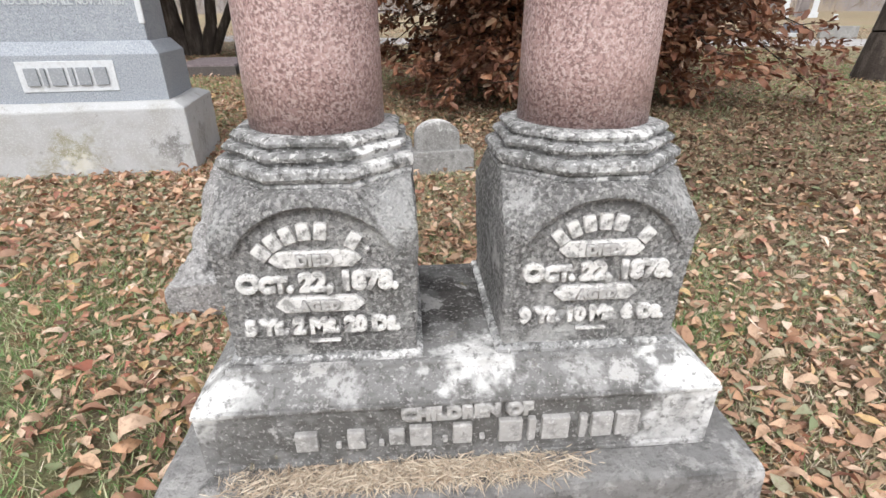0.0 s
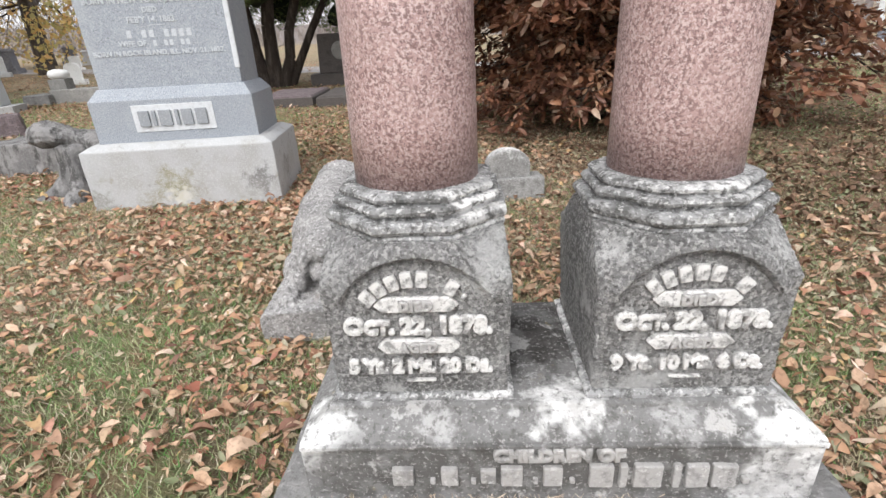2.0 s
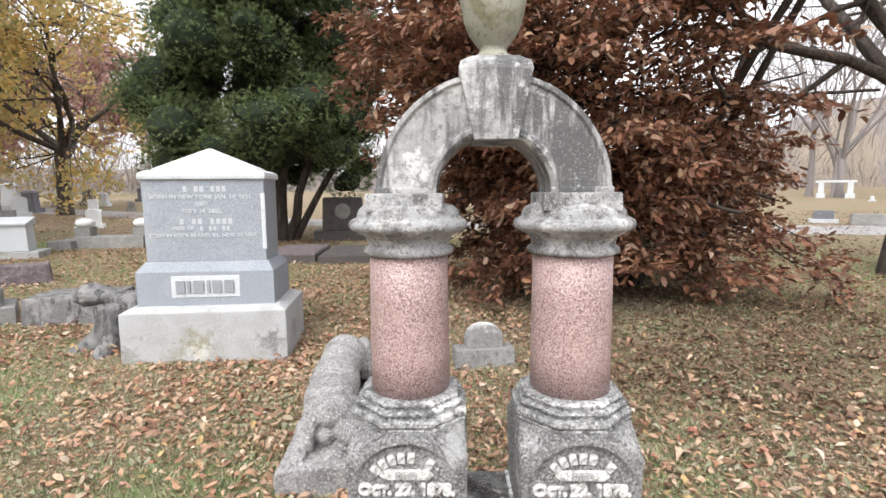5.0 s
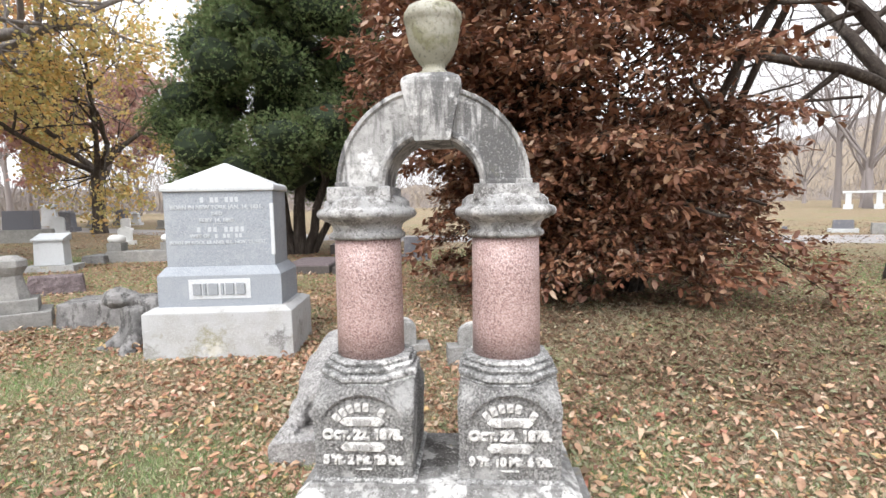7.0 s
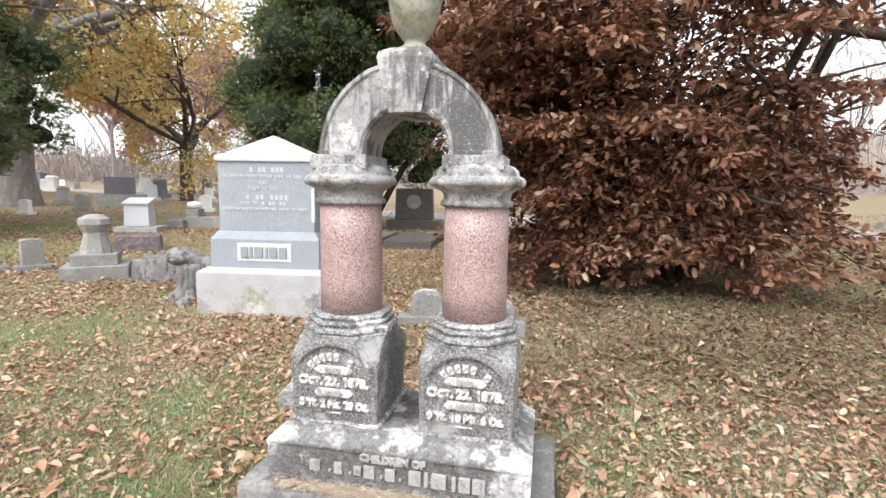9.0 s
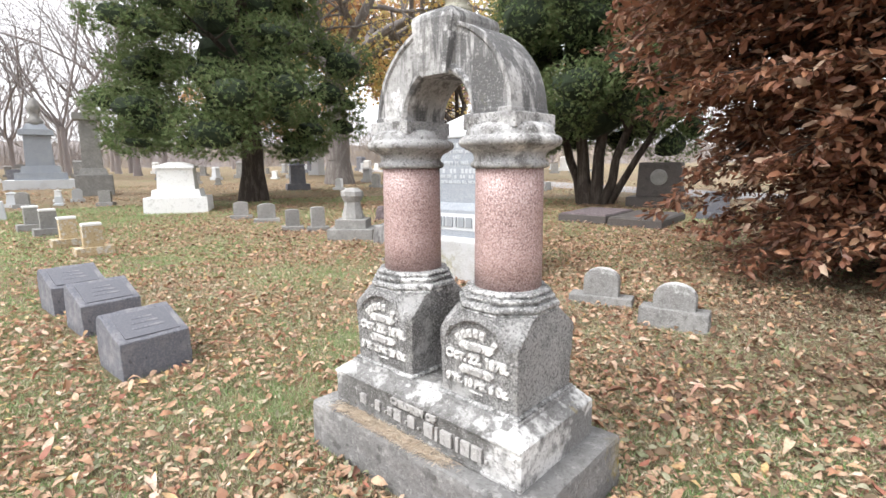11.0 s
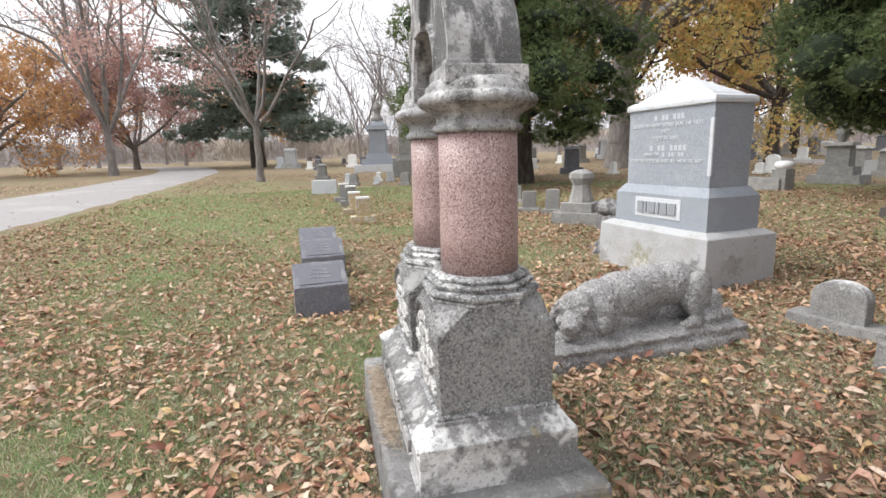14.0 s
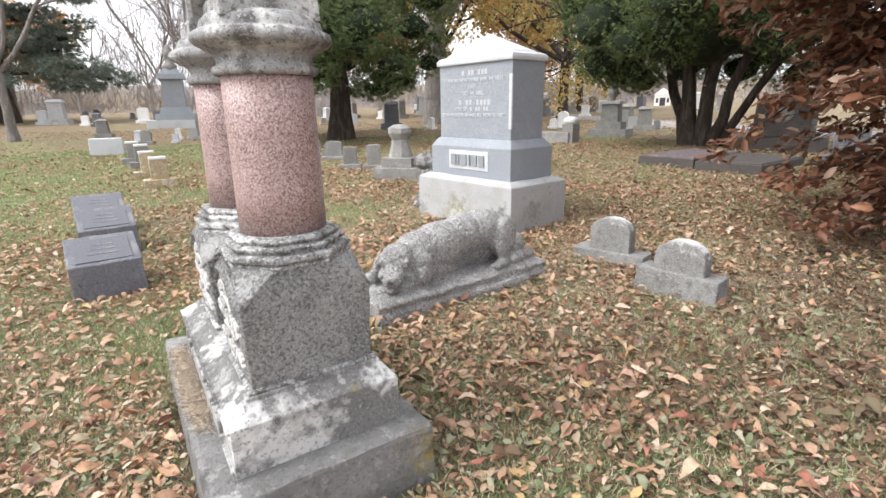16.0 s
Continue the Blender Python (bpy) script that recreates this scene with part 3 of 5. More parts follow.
# ---- the twin-column arch ----
CX, CY = (-0.28, 0.325), 1.075
arch = thing("memorial_arch", "weathered marble memorial arch on two pink granite columns, urn on top", "memorial", pose(0, 0, 0))
part("foundation", rough(block(-0.68, 0.735, 0.655, 1.445, -0.15, 0.235, 0.02, 0.012), 0.006, 6, 1, 9), FOUNDATION, arch, "rough dark grey foundation stone with yellow lichen")
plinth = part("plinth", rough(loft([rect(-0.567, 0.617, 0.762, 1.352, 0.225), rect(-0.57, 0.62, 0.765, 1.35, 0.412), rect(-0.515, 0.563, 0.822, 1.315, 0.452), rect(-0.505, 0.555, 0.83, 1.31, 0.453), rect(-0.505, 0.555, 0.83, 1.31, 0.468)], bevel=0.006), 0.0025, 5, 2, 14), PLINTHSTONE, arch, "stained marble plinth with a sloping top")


def arc_text(text, parent, cx, cz, y, radius, step, size, mat):
    """Raised blocks on an arc, one for each character of a name that is not spelled out."""
    n = len(text)
    for k, ch in enumerate(text):
        if ch == " ":
            continue
        a = (k - (n - 1) / 2) * step
        s = size * (0.35 if ch == "." else 1)
        ob = part("letter_block", block(-0.36 * s, 0.36 * s, -0.007, 0.007, -0.5 * s, 0.5 * s, 0.004), mat, parent)
        ob.matrix_local = pose(cx + radius * math.sin(a), y, cz + radius * math.cos(a), 0, math.degrees(a), 0)


def die(cx, age, pattern, seed):
    rings = [eight(cx, CY, 0.466, 0.203, 0.214, 0.004), eight(cx, CY, 0.62, 0.207, 0.217, 0.004), eight(cx, CY, 0.775, 0.213, 0.222, 0.004),
             eight(cx, CY, 0.868, 0.203, 0.209, 0.105)]
    d = part("die", rough(rough(loft(rings, bevel=0.005), 0.003, 5, seed, 16), 0.0026, 5, seed + 3, 95), DIE, arch, "grey lichened marble die with raised inscription")
    mould = [(0.858, 0.196), (0.866, 0.204), (0.874, 0.206), (0.880, 0.200), (0.884, 0.206), (0.892, 0.211), (0.904, 0.210), (0.910, 0.204), (0.912, 0.184), (0.919, 0.182), (0.922, 0.192), (0.930, 0.195), (0.937, 0.190), (0.939, 0.172), (0.945, 0.170), (0.947, 0.178), (0.954, 0.179), (0.961, 0.172), (0.964, 0.160)]
    part("base_fillet", rough(loft([eight(cx, CY, z, a, a + 0.011, 0.005) for z, a in ((0.464, 0.219), (0.476, 0.219), (0.482, 0.212), (0.483, 0.206))]), 0.002, 3, seed + 2, 20), MOULDING, arch, "narrow fillet under the die")
    part("base_moulding", rough(loft([eight(cx, CY, z, a, a, a * 0.586) for z, a in mould]), 0.0035, 3, seed + 5, 26), MOULDING, arch, "eight-sided moulded marble column base")
    col = [(0.148, 0.955), (0.1475, 1.10), (0.146, 1.30), (0.1445, 1.474)]
    part("column_shaft", lathe(col, 64, cx, CY), PINK, arch, "polished speckled pink granite shaft", True)
    cap = [(0.150, 1.470), (0.161, 1.474), (0.166, 1.484), (0.163, 1.496), (0.152, 1.502), (0.150, 1.515), (0.157, 1.533), (0.172, 1.545), (0.188, 1.549),
           (0.192, 1.556), (0.206, 1.560), (0.216, 1.570), (0.218, 1.582), (0.213, 1.594), (0.200, 1.602), (0.188, 1.606), (0.187, 1.616), (0.182, 1.632), (0.165, 1.648), (0.140, 1.656)]
    part("capital", rough(lathe(cap, 48, cx, CY), 0.0022, 1, seed + 9, 18), MARBLE, arch, "ringed marble capital with grey lichen", True)
    part("impost_block", rough(block(cx - 0.134, cx + 0.130, CY - 0.148, CY + 0.148, 1.630, 1.693, 0.006), 0.002, 3, seed + 11, 18), MARBLE, arch, "square marble impost block")
    # hood over the inscription, then the lines
    fy = CY - 0.2235
    rings = []
    for k in range(25):
        a = radians(-62 + 124 * k / 24)
        rings.append([(cx + (0.193 + dr) * math.sin(a), fy + dy, 0.655 + (0.193 + dr) * math.cos(a)) for dr, dy in ((-0.012, 0.012), (-0.009, -0.007), (-0.002, -0.014), (0.010, -0.010), (0.024, 0.003), (0.026, 0.012))])
    part("inscription_hood", loft(rings), DIE, d)
    up = lambda z, x=0.0: pose(cx + x, fy + 0.004, z, 90, 0, 0)
    arc_text(pattern, d, cx, 0.640, fy, 0.150, 0.225, 0.036, LETTER)
    for z, text, w in ((0.728, "DIED", 0.075), (0.620, "AGED", 0.075)):
        part("inscription_cartouche", loft([[(cx - w - 0.02, yy, z), (cx - w, yy, z - 0.018), (cx + w, yy, z - 0.018), (cx + w + 0.02, yy, z), (cx + w, yy, z + 0.019), (cx - w, yy, z + 0.019)] for yy in (fy + 0.01, fy - 0.006)], bevel=0.003), LETTER, d)
        writing("inscription_line", text, 0.030, 0.005, DULL, d, pose(cx, fy - 0.008, z, 90, 0, 0), offset=0.001, spacing=1.15)
    writing("inscription_line", "Oct. 22, 1878.", 0.055, 0.008, LETTER, d, up(0.672), spacing=1.0, offset=0.0018)
    writing("inscription_line", age, 0.046, 0.007, LETTER, d, up(0.562), spacing=1.0, offset=0.0015)
    part("inscription_rule", block(cx - 0.035, cx + 0.035, fy - 0.005, fy + 0.006, 0.522, 0.527, 0.002), LETTER, d)


die(CX[0], "5 Ys. 2 Ms. 20 Ds.", "##### #.", 21)
die(CX[1], "9 Ys. 10 Ms. 6 Ds.", "##### #", 22)
# front of the plinth: sunk field with raised lines
for k, (x0, x1, z0, z1) in enumerate(((-0.565, -0.40, 0.400, 0.412), (-0.40, 0.45, 0.402, 0.412), (0.45, 0.615, 0.400, 0.412), (-0.55, 0.60, 0.238, 0.252))):
    part("panel_edge", rough(block(x0, x1, 0.754, 0.77, z0, z1, 0.003), 0.002, 4, 40 + k, 20), PLINTHSTONE, plinth)
writing("inscription_line", "CHILDREN OF", 0.044, 0.009, DULL, plinth, pose(0.03, 0.760, 0.383, 90, 0, 0), spacing=1.05, offset=0.001)
for k, (x, w, h) in enumerate([(-0.33, .05, .05), (-0.26, .012, .012), (-0.22, .04, .05), (-0.165, .012, .012), (-0.13, .035, .04), (-0.075, .05, .055), (-0.02, .012, .012), (0.02, .045, .055), (0.065, .012, .012),
                                (0.13, .055, .065), (0.18, .018, .065), (0.235, .065, .065), (0.30, .018, .065), (0.345, .05, .065), (0.405, .055, .065), (0.455, .014, .014)]):
    part("letter_block", rough(block(x - w / 2, x + w / 2, 0.751, 0.772, 0.318 - h / 2 - (0.015 if h < 0.03 else 0), 0.318 + h / 2 - (0.015 if h < 0.03 else 0), 0.004), 0.0015, 2, k, 30), DULL, plinth)


def half_arch(side):
    """One half of the semicircular arch, with a stepped front."""
    ax, az, n = 0.0225, 1.693, 16
    prof = [(0.196, 0.205), (0.196, 0.0), (0.210, -0.012), (0.222, -0.012), (0.230, 0.0), (0.236, 0.004), (0.376, 0.004), (0.384, -0.004), (0.400, -0.004), (0.402, 0.205)]
    rings = []
    for k in range(n + 1):
        a = radians(0 + 77 * k / n)
        rings.append([(ax + side * r * math.cos(a), CY - 0.125 + dy * 1.25, az + r * math.sin(a)) for r, dy in prof])
    return loft(rings)


for s in (-1, 1):
    part("arch_stone", rough(half_arch(s), 0.002, 1, 60 + s, 14), STREAK, arch, "streaked marble half arch with moulded edges")
    sx = 0.0225 + s * 0.30
    part("arch_foot", block(sx - 0.106, sx + 0.106, CY - 0.137, CY + 0.135, 1.69, 1.712, 0.005), STREAK, arch)
part("keystone", rough(loft([[(-0.043, CY - 0.16, 1.868), (0.100, CY - 0.16, 1.868), (0.100, CY + 0.16, 1.868), (-0.043, CY + 0.16, 1.868)],
                       [(-0.095, CY - 0.165, 2.095), (0.148, CY - 0.165, 2.095), (0.148, CY + 0.165, 2.095), (-0.095, CY + 0.165, 2.095)],
                       [(-0.088, CY - 0.158, 2.120), (0.141, CY - 0.158, 2.120), (0.141, CY + 0.158, 2.120), (-0.088, CY + 0.158, 2.120)],
                       [(-0.05, CY - 0.12, 2.145), (0.105, CY - 0.12, 2.145), (0.105, CY + 0.12, 2.145), (-0.05, CY + 0.12, 2.145)]], bevel=0.005), 0.002, 4, 70, 14), STREAK, arch, "tapered marble keystone")
urn = [(0.072, 2.14), (0.072, 2.165), (0.052, 2.178), (0.047, 2.19), (0.05, 2.20), (0.06, 2.21), (0.085, 2.245), (0.104, 2.29), (0.114, 2.34), (0.118, 2.372), (0.123, 2.378), (0.125, 2.392), (0.123, 2.410), (0.105, 2.435), (0.06, 2.452), (0.02, 2.456)]
part("urn", rough(lathe(urn, 36, 0.028, CY), 0.002, 1, 80, 18), MOSSY, arch, "mossy marble urn", True)
# straw of mown grass on the foundation
srng = np.random.default_rng(5)
N = 5200
sp = np.stack([srng.uniform(-0.48, 0.26, N) + srng.normal(0, 0.04, N), srng.uniform(0.685, 0.752, N), np.zeros(N)], 1)
sp = sp[srng.random(N) < 0.35 + 0.65 * np.exp(-((sp[:, 0] + 0.12) / 0.3) ** 2)]
N = len(sp)
sp[:, 2] = 0.240 + srng.random(N) ** 2 * 0.016
solid("mown_straw", leaves("mown_straw", srng, sp, srng.uniform(0.015, 0.055, N), np.full(N, 0.0026), srng.uniform(0, 6.28, N), srng.normal(0, 0.07, N), srng.uniform(0, 3, N), STRAW, curl=0.0), STRAW, "dry tan grass clippings lying along the foundation ledge", "grass clippings", kind="stuff")

# ---- the grey family monument ----
fam = thing("family_monument", "large blue-grey granite monument with pointed cap on pale bases", "gravestone", pose(-2.61, 4.34, 0.02, 0, 0, 7))
part("lower_base", rough(loft([rect(-0.785, 0.785, -0.47, 0.47, -0.15), rect(-0.78, 0.78, -0.465, 0.465, 0.515), rect(-0.70, 0.70, -0.39, 0.39, 0.560)], bevel=0.012), 0.006, 6, 3, 6), PALEGRAN, fam, "pale stained lower base with sloping shoulder")
mid = part("upper_base", loft([rect(-0.655, 0.655, -0.345, 0.345, 0.555), rect(-0.655, 0.655, -0.345, 0.345, 0.895), rect(-0.59, 0.59, -0.275, 0.275, 0.985)], bevel=0.006), GREYGRAN, fam, "blue-grey granite upper base")
dd = part("die", loft([rect(-0.575, 0.575, -0.262, 0.262, 0.98), rect(-0.580, 0.580, -0.258, 0.258, 1.80)], bevel=0.008), GREYGRAN, fam, "tall blue-grey granite die")
part("cap", loft([rect(-0.583, 0.583, -0.261, 0.261, 1.795), rect(-0.602, 0.602, -0.285, 0.285, 1.80), rect(-0.604, 0.604, -0.288, 0.288, 1.835), rect(-0.592, 0.592, -0.278, 0.278, 1.865), rect(-0.545, 0.545, -0.245, 0.245, 1.885), rect(-0.50, 0.50, -0.215, 0.215, 1.890), rect(-0.49, 0.49, -0.21, 0.21, 1.905), rect(-0.015, 0.015, -0.012, 0.012, 2.115)], bevel=0.008), WHITEGRAN, fam, "pale pyramid cap with a rounded edge")
part("name_panel", block(-0.325, 0.325, -0.352, -0.34, 0.640, 0.855, 0.003), WHITEGRAN, mid, "pale sunk panel")
for k, w in enumerate((0.085, 0.03, 0.10, 0.03, 0.085, 0.09)):
    x = (-0.235, -0.155, -0.065, 0.03, 0.11, 0.225)[k]
    part("letter_block", block(x - w / 2, x + w / 2, -0.368, -0.350, 0.685, 0.81, 0.004), CUTDARK, mid)
part("corner_bead", block(0.543, 0.585, -0.268, -0.245, 1.10, 1.66, 0.008), WHITEGRAN, dd, "pale corner bead")
face = lambda x, z: pose(x, -0.262 + (z - 0.98) * 0.0049 - 0.001, z, 90 - 0.28, 0, 0)
for text, size, z in (("BORN IN NEW YORK JAN. 14, 1831.", 0.062, 1.625), ("DIED", 0.052, 1.555), ("FEB'Y 14, 1883.", 0.06, 1.485), ("WIFE OF", 0.056, 1.315), ("BORN IN ROCK ISLAND, ILL. NOV. 21, 1837.", 0.053, 1.245)):
    writing("inscription_line", text, size, 0.003, FAINT, dd, face(-0.21 if text == "WIFE OF" else -0.02, z), offset=0.0008)
for z, x0, x1, h in ((1.705, -0.20, 0.22, 0.055), (1.385, -0.25, 0.27, 0.055), (1.315, -0.06, 0.24, 0.042)):
    n = int((x1 - x0) / (h * 0.95))
    for k in range(n):
        if k in (1, 4):
            continue
        x = x0 + (k + 0.5) * (x1 - x0) / n
        ob = part("letter_block", block(-h * 0.33, h * 0.33, -0.003, 0.004, -h / 2, h / 2, 0.001), FAINT, dd)
        ob.matrix_local = pose(x, -0.262 + (z - 0.98) * 0.0049, z)
part("inscription_rule", block(-0.05, 0.07, -0.263, -0.255, 1.445, 1.449, 0.0), FAINT, dd)


# ---- the stone dog ----
def dog_mesh():
    bm = bmesh.new()

    turn = pose(0, -0.45, 0, 0, 0, 20) @ pose(0, 0.45, 0)

    def ball(c, r, e=(0, 0, 0), head=False):
        m = (turn if head else Matrix()) @ pose(*c, *e) @ Matrix.Diagonal((*r, 1))
        bmesh.ops.create_icosphere(bm, subdivisions=2 if max(r) < 0.06 else 3, radius=1, matrix=m)

    # body along y, back arched, belly tucked up before the thigh
    for c, r in (((-0.05, -0.36, 0.27), (0.14, 0.16, 0.15)), ((-0.03, -0.27, 0.325), (0.17, 0.21, 0.18)), ((-0.03, -0.08, 0.36), (0.175, 0.26, 0.185)), ((-0.03, 0.14, 0.405), (0.15, 0.24, 0.165)), ((-0.02, 0.32, 0.42), (0.165, 0.20, 0.165)), ((-0.01, 0.45, 0.36), (0.165, 0.16, 0.17)),
                 ((-0.08, -0.05, 0.24), (0.13, 0.40, 0.12)), ((0.0, -0.34, 0.22), (0.17, 0.24, 0.12)), ((-0.08, 0.42, 0.23), (0.14, 0.24, 0.13)), ((-0.02, -0.2, 0.2), (0.16, 0.25, 0.09)), ((0.03, -0.34, 0.27), (0.15, 0.16, 0.16)), ((0.06, -0.40, 0.20), (0.13, 0.12, 0.10))):
        ball(c, r)
    # skull, brow, blunt muzzle resting on the slab, jaw, nose, cheeks, hanging ears
    for c, r, e in (((0.01, -0.49, 0.345), (0.13, 0.125, 0.112), (0, 0, -67)), ((0.035, -0.55, 0.34), (0.08, 0.10, 0.072), (0, 24, -67)), ((0.065, -0.61, 0.275), (0.092, 0.078, 0.068), (0, 20, -67)), ((0.09, -0.665, 0.245), (0.058, 0.070, 0.058), (0, 0, -67)),
                    ((0.112, -0.716, 0.268), (0.022, 0.032, 0.022), (0, 0, -67)), ((0.07, -0.635, 0.192), (0.088, 0.060, 0.026), (0, 4, -67)), ((0.125, -0.545, 0.362), (0.040, 0.022, 0.020), (0, 20, -67)), ((-0.04, -0.60, 0.355), (0.036, 0.022, 0.018), (0, 20, -67)), ((0.135, -0.558, 0.330), (0.018, 0.016, 0.012), (0, 20, -67)), 
                    ((0.075, -0.525, 0.235), (0.06, 0.07, 0.055), (0, 0, -67)), ((-0.04, -0.56, 0.235), (0.06, 0.06, 0.055), (0, 0, -67)), ((0.155, -0.425, 0.30), (0.034, 0.062, 0.10), (0, -16, -10)), ((0.19, -0.43, 0.235), (0.036, 0.068, 0.07), (0, -6, 0)), ((-0.13, -0.53, 0.28), (0.036, 0.06, 0.10), (0, 14, 0)), ((-0.155, -0.555, 0.21), (0.036, 0.06, 0.06), (0, 0, 0))):
        ball(c, r, e, True)
    # forelegs: one stretched with toes, one folded under the chin
    for c, r, e in (((-0.13, -0.50, 0.22), (0.075, 0.12, 0.10), (16, 0, 0)), ((-0.16, -0.62, 0.18), (0.046, 0.10, 0.045), (10, 0, 0)), ((0.10, -0.50, 0.168), (0.075, 0.14, 0.045), (0, 0, -10)), ((0.05, -0.64, 0.155), (0.05, 0.09, 0.025), (0, 0, 10))):
        ball(c, r, e)
    for k in range(4):
        ball((-0.205 + 0.029 * k, -0.70 + 0.008 * (k in (0, 3)), 0.165), (0.0165, 0.045, 0.026))
    # near hind leg: thigh, hock, foot, toes; far foot and tail
    for c, r, e in (((0.115, 0.44, 0.36), (0.075, 0.12, 0.17), (-14, 0, 0)), ((0.165, 0.385, 0.255), (0.042, 0.05, 0.12), (22, -8, 0)), ((0.20, 0.36, 0.180), (0.042, 0.085, 0.040), (0, 0, 8)), ((0.185, 0.50, 0.185), (0.05, 0.06, 0.05), (0, 0, 0)),
                    ((0.165, 0.585, 0.19), (0.055, 0.055, 0.055), (0, 0, 0)), ((0.145, 0.665, 0.185), (0.05, 0.055, 0.05), (0, 0, 15)), ((0.11, 0.735, 0.175), (0.05, 0.065, 0.04), (0, 0, 25)), ((0.04, 0.60, 0.25), (0.11, 0.13, 0.11), (25, 0, 0)), ((0.10, 0.57, 0.235), (0.07, 0.09, 0.08), (0, 0, 0)), ((-0.12, 0.55, 0.2), (0.08, 0.12, 0.07), (0, 0, 0))):
        ball(c, r, e)
    for k in range(3):
        ball((0.20 + 0.024 * (k - 1), 0.285, 0.166), (0.016, 0.036, 0.024))
    for v in bm.verts:
        if v.co.z > 0.15:
            p = v.co * 24
            v.co += noise.noise_vector(p) * 0.004
    # thick slab with a broken, layered edge
    def edge(y, f, k):
        return noise.noise((y * f, k, 3.7)) + 0.5 * noise.noise((y * f * 2.9, k, 1.3))
    rows = []
    for k in range(61):
        y = -0.80 + 1.59 * k / 60
        xa, zl = 0.285 + 0.022 * edge(y, 4, 1), 0.062 + 0.018 * edge(y, 3, 2)
        xb, zt = 0.255 + 0.030 * edge(y, 5, 3), 0.142 + 0.010 * edge(y, 6, 4)
        rows.append([bm.verts.new(p) for p in ((-0.26, y, -0.1), (xa, y, -0.1), (xa + 0.006, y, zl * 0.5), (xa, y, zl), (xa - 0.03, y, zl + 0.012), (xb, y, zl + 0.03), (xb + 0.008, y, zt - 0.02), (xb - 0.025, y, zt), (0.1, y, zt + 0.012), (-0.24, y, 0.145), (-0.258, y, 0.12))])
    for a, b in zip(rows, rows[1:]):
        for k in range(11):
            bm.faces.new((a[k], a[(k + 1) % 11], b[(k + 1) % 11], b[k]))
    bm.faces.new(rows[0])
    bm.faces.new(rows[-1])
    bmesh.ops.recalc_face_normals(bm, faces=bm.faces)
    return bm


dog = solid("dog_statue", dog_mesh(), DOGSTONE, "weathered grey stone statue of a dog lying on a slab", "statue", pose(-0.925, 2.63, 0.0, 0, 0, 4))
rm = dog.modifiers.new("one_skin", "REMESH")
rm.mode, rm.voxel_size, rm.use_smooth_shade = "VOXEL", 0.0095, True
fur = bpy.data.textures.new("curly_fur", "CLOUDS")
fur.noise_scale, fur.noise_depth = 0.016, 1
dm = dog.modifiers.new("curly_fur", "DISPLACE")
dm.texture, dm.strength, dm.mid_level = fur, 0.014, 0.5

# ---- small markers and other stones ----
def tablet(w, h, d, rise=0.25, n=14, chamfer=0.012):
    """An upright slab with a curved top."""
    pts = [(-w / 2, 0.0), (w / 2, 0.0)]
    for k in range(n + 1):
        a = math.pi * k / n
        pts.append((w / 2 * math.cos(a), h - w * rise + w * rise * math.sin(a)))
    return loft([[(x, -d / 2, z) for x, z in pts], [(x, d / 2, z) for x, z in pts]], bevel=chamfer)


def marker(x, y, yaw, w, h, d, bw, bh, bd, label, mat=None, group="", rise=0.25, seed=1, top=None):
    mat = mat or GREYSTONE
    t = thing("gravestone", label, "gravestone", pose(x, y, gz(x, y), 0, 0, yaw), group)
    part("base", rough(block(-bw / 2, bw / 2, -bd / 2, bd / 2, -0.1, bh, 0.012, 0.01), 0.004, 3, seed, 9), mat, t)
    b = tablet(w, h, d, rise)
    bmesh.ops.translate(b, vec=(0, 0, bh - 0.01), verts=b.verts)
    part("tablet", b, mat, t)
    return t


marker(0.17, 3.92, 9, 0.36, 0.24, 0.13, 0.60, 0.17, 0.23, "small round-topped grey marble marker on a block base", TABLET, group="small twin markers", rise=0.36, seed=2)
marker(-0.66, 4.20, 14, 0.36, 0.30, 0.13, 0.66, 0.085, 0.24, "small round-topped grey marble marker sunk on a low base", TABLET, group="small twin markers", rise=0.34, seed=3)


def slant(x, y, yaw, seed):
    t = thing("slant_marker", "low dark blue-grey granite slant marker with a polished face", "gravestone", pose(x, y, gz(x, y), 0, 0, yaw), "row of slant markers")
    prof = [(-0.21, -0.05), (-0.20, 0.265), (0.17, 0.415), (0.25, 0.375), (0.27, -0.05)]
    body = loft([[(p, w, z) for p, z in prof] for w in (-0.24, 0.24)], bevel=0.012)
    part("body", rough(body, 0.006, 4, seed, 8), DARKGRAN, t, "rock-faced granite body")
    face = block(-0.155, 0.145, -0.185, 0.185, -0.004, 0.004, 0.002)
    f = part("polished_face", face, POLISH, t)
    f.matrix_local = pose(-0.02, 0, 0.342, 0, -22.1, 0)
    for k in range(3):
        b = part("inscription_bar", block(-0.012, 0.012, -0.11 + 0.02 * k, 0.11 - 0.02 * k, 0.004, 0.006, 0.0), DARKGRAN, f)
        b.matrix_local = pose(-0.06 + 0.06 * k, 0, 0)
    return t


for k, (x, y) in enumerate(((-2.52, 0.40), (-3.72, 0.42), (-4.60, 0.36))):
    slant(x, y, 184, 5 + k)


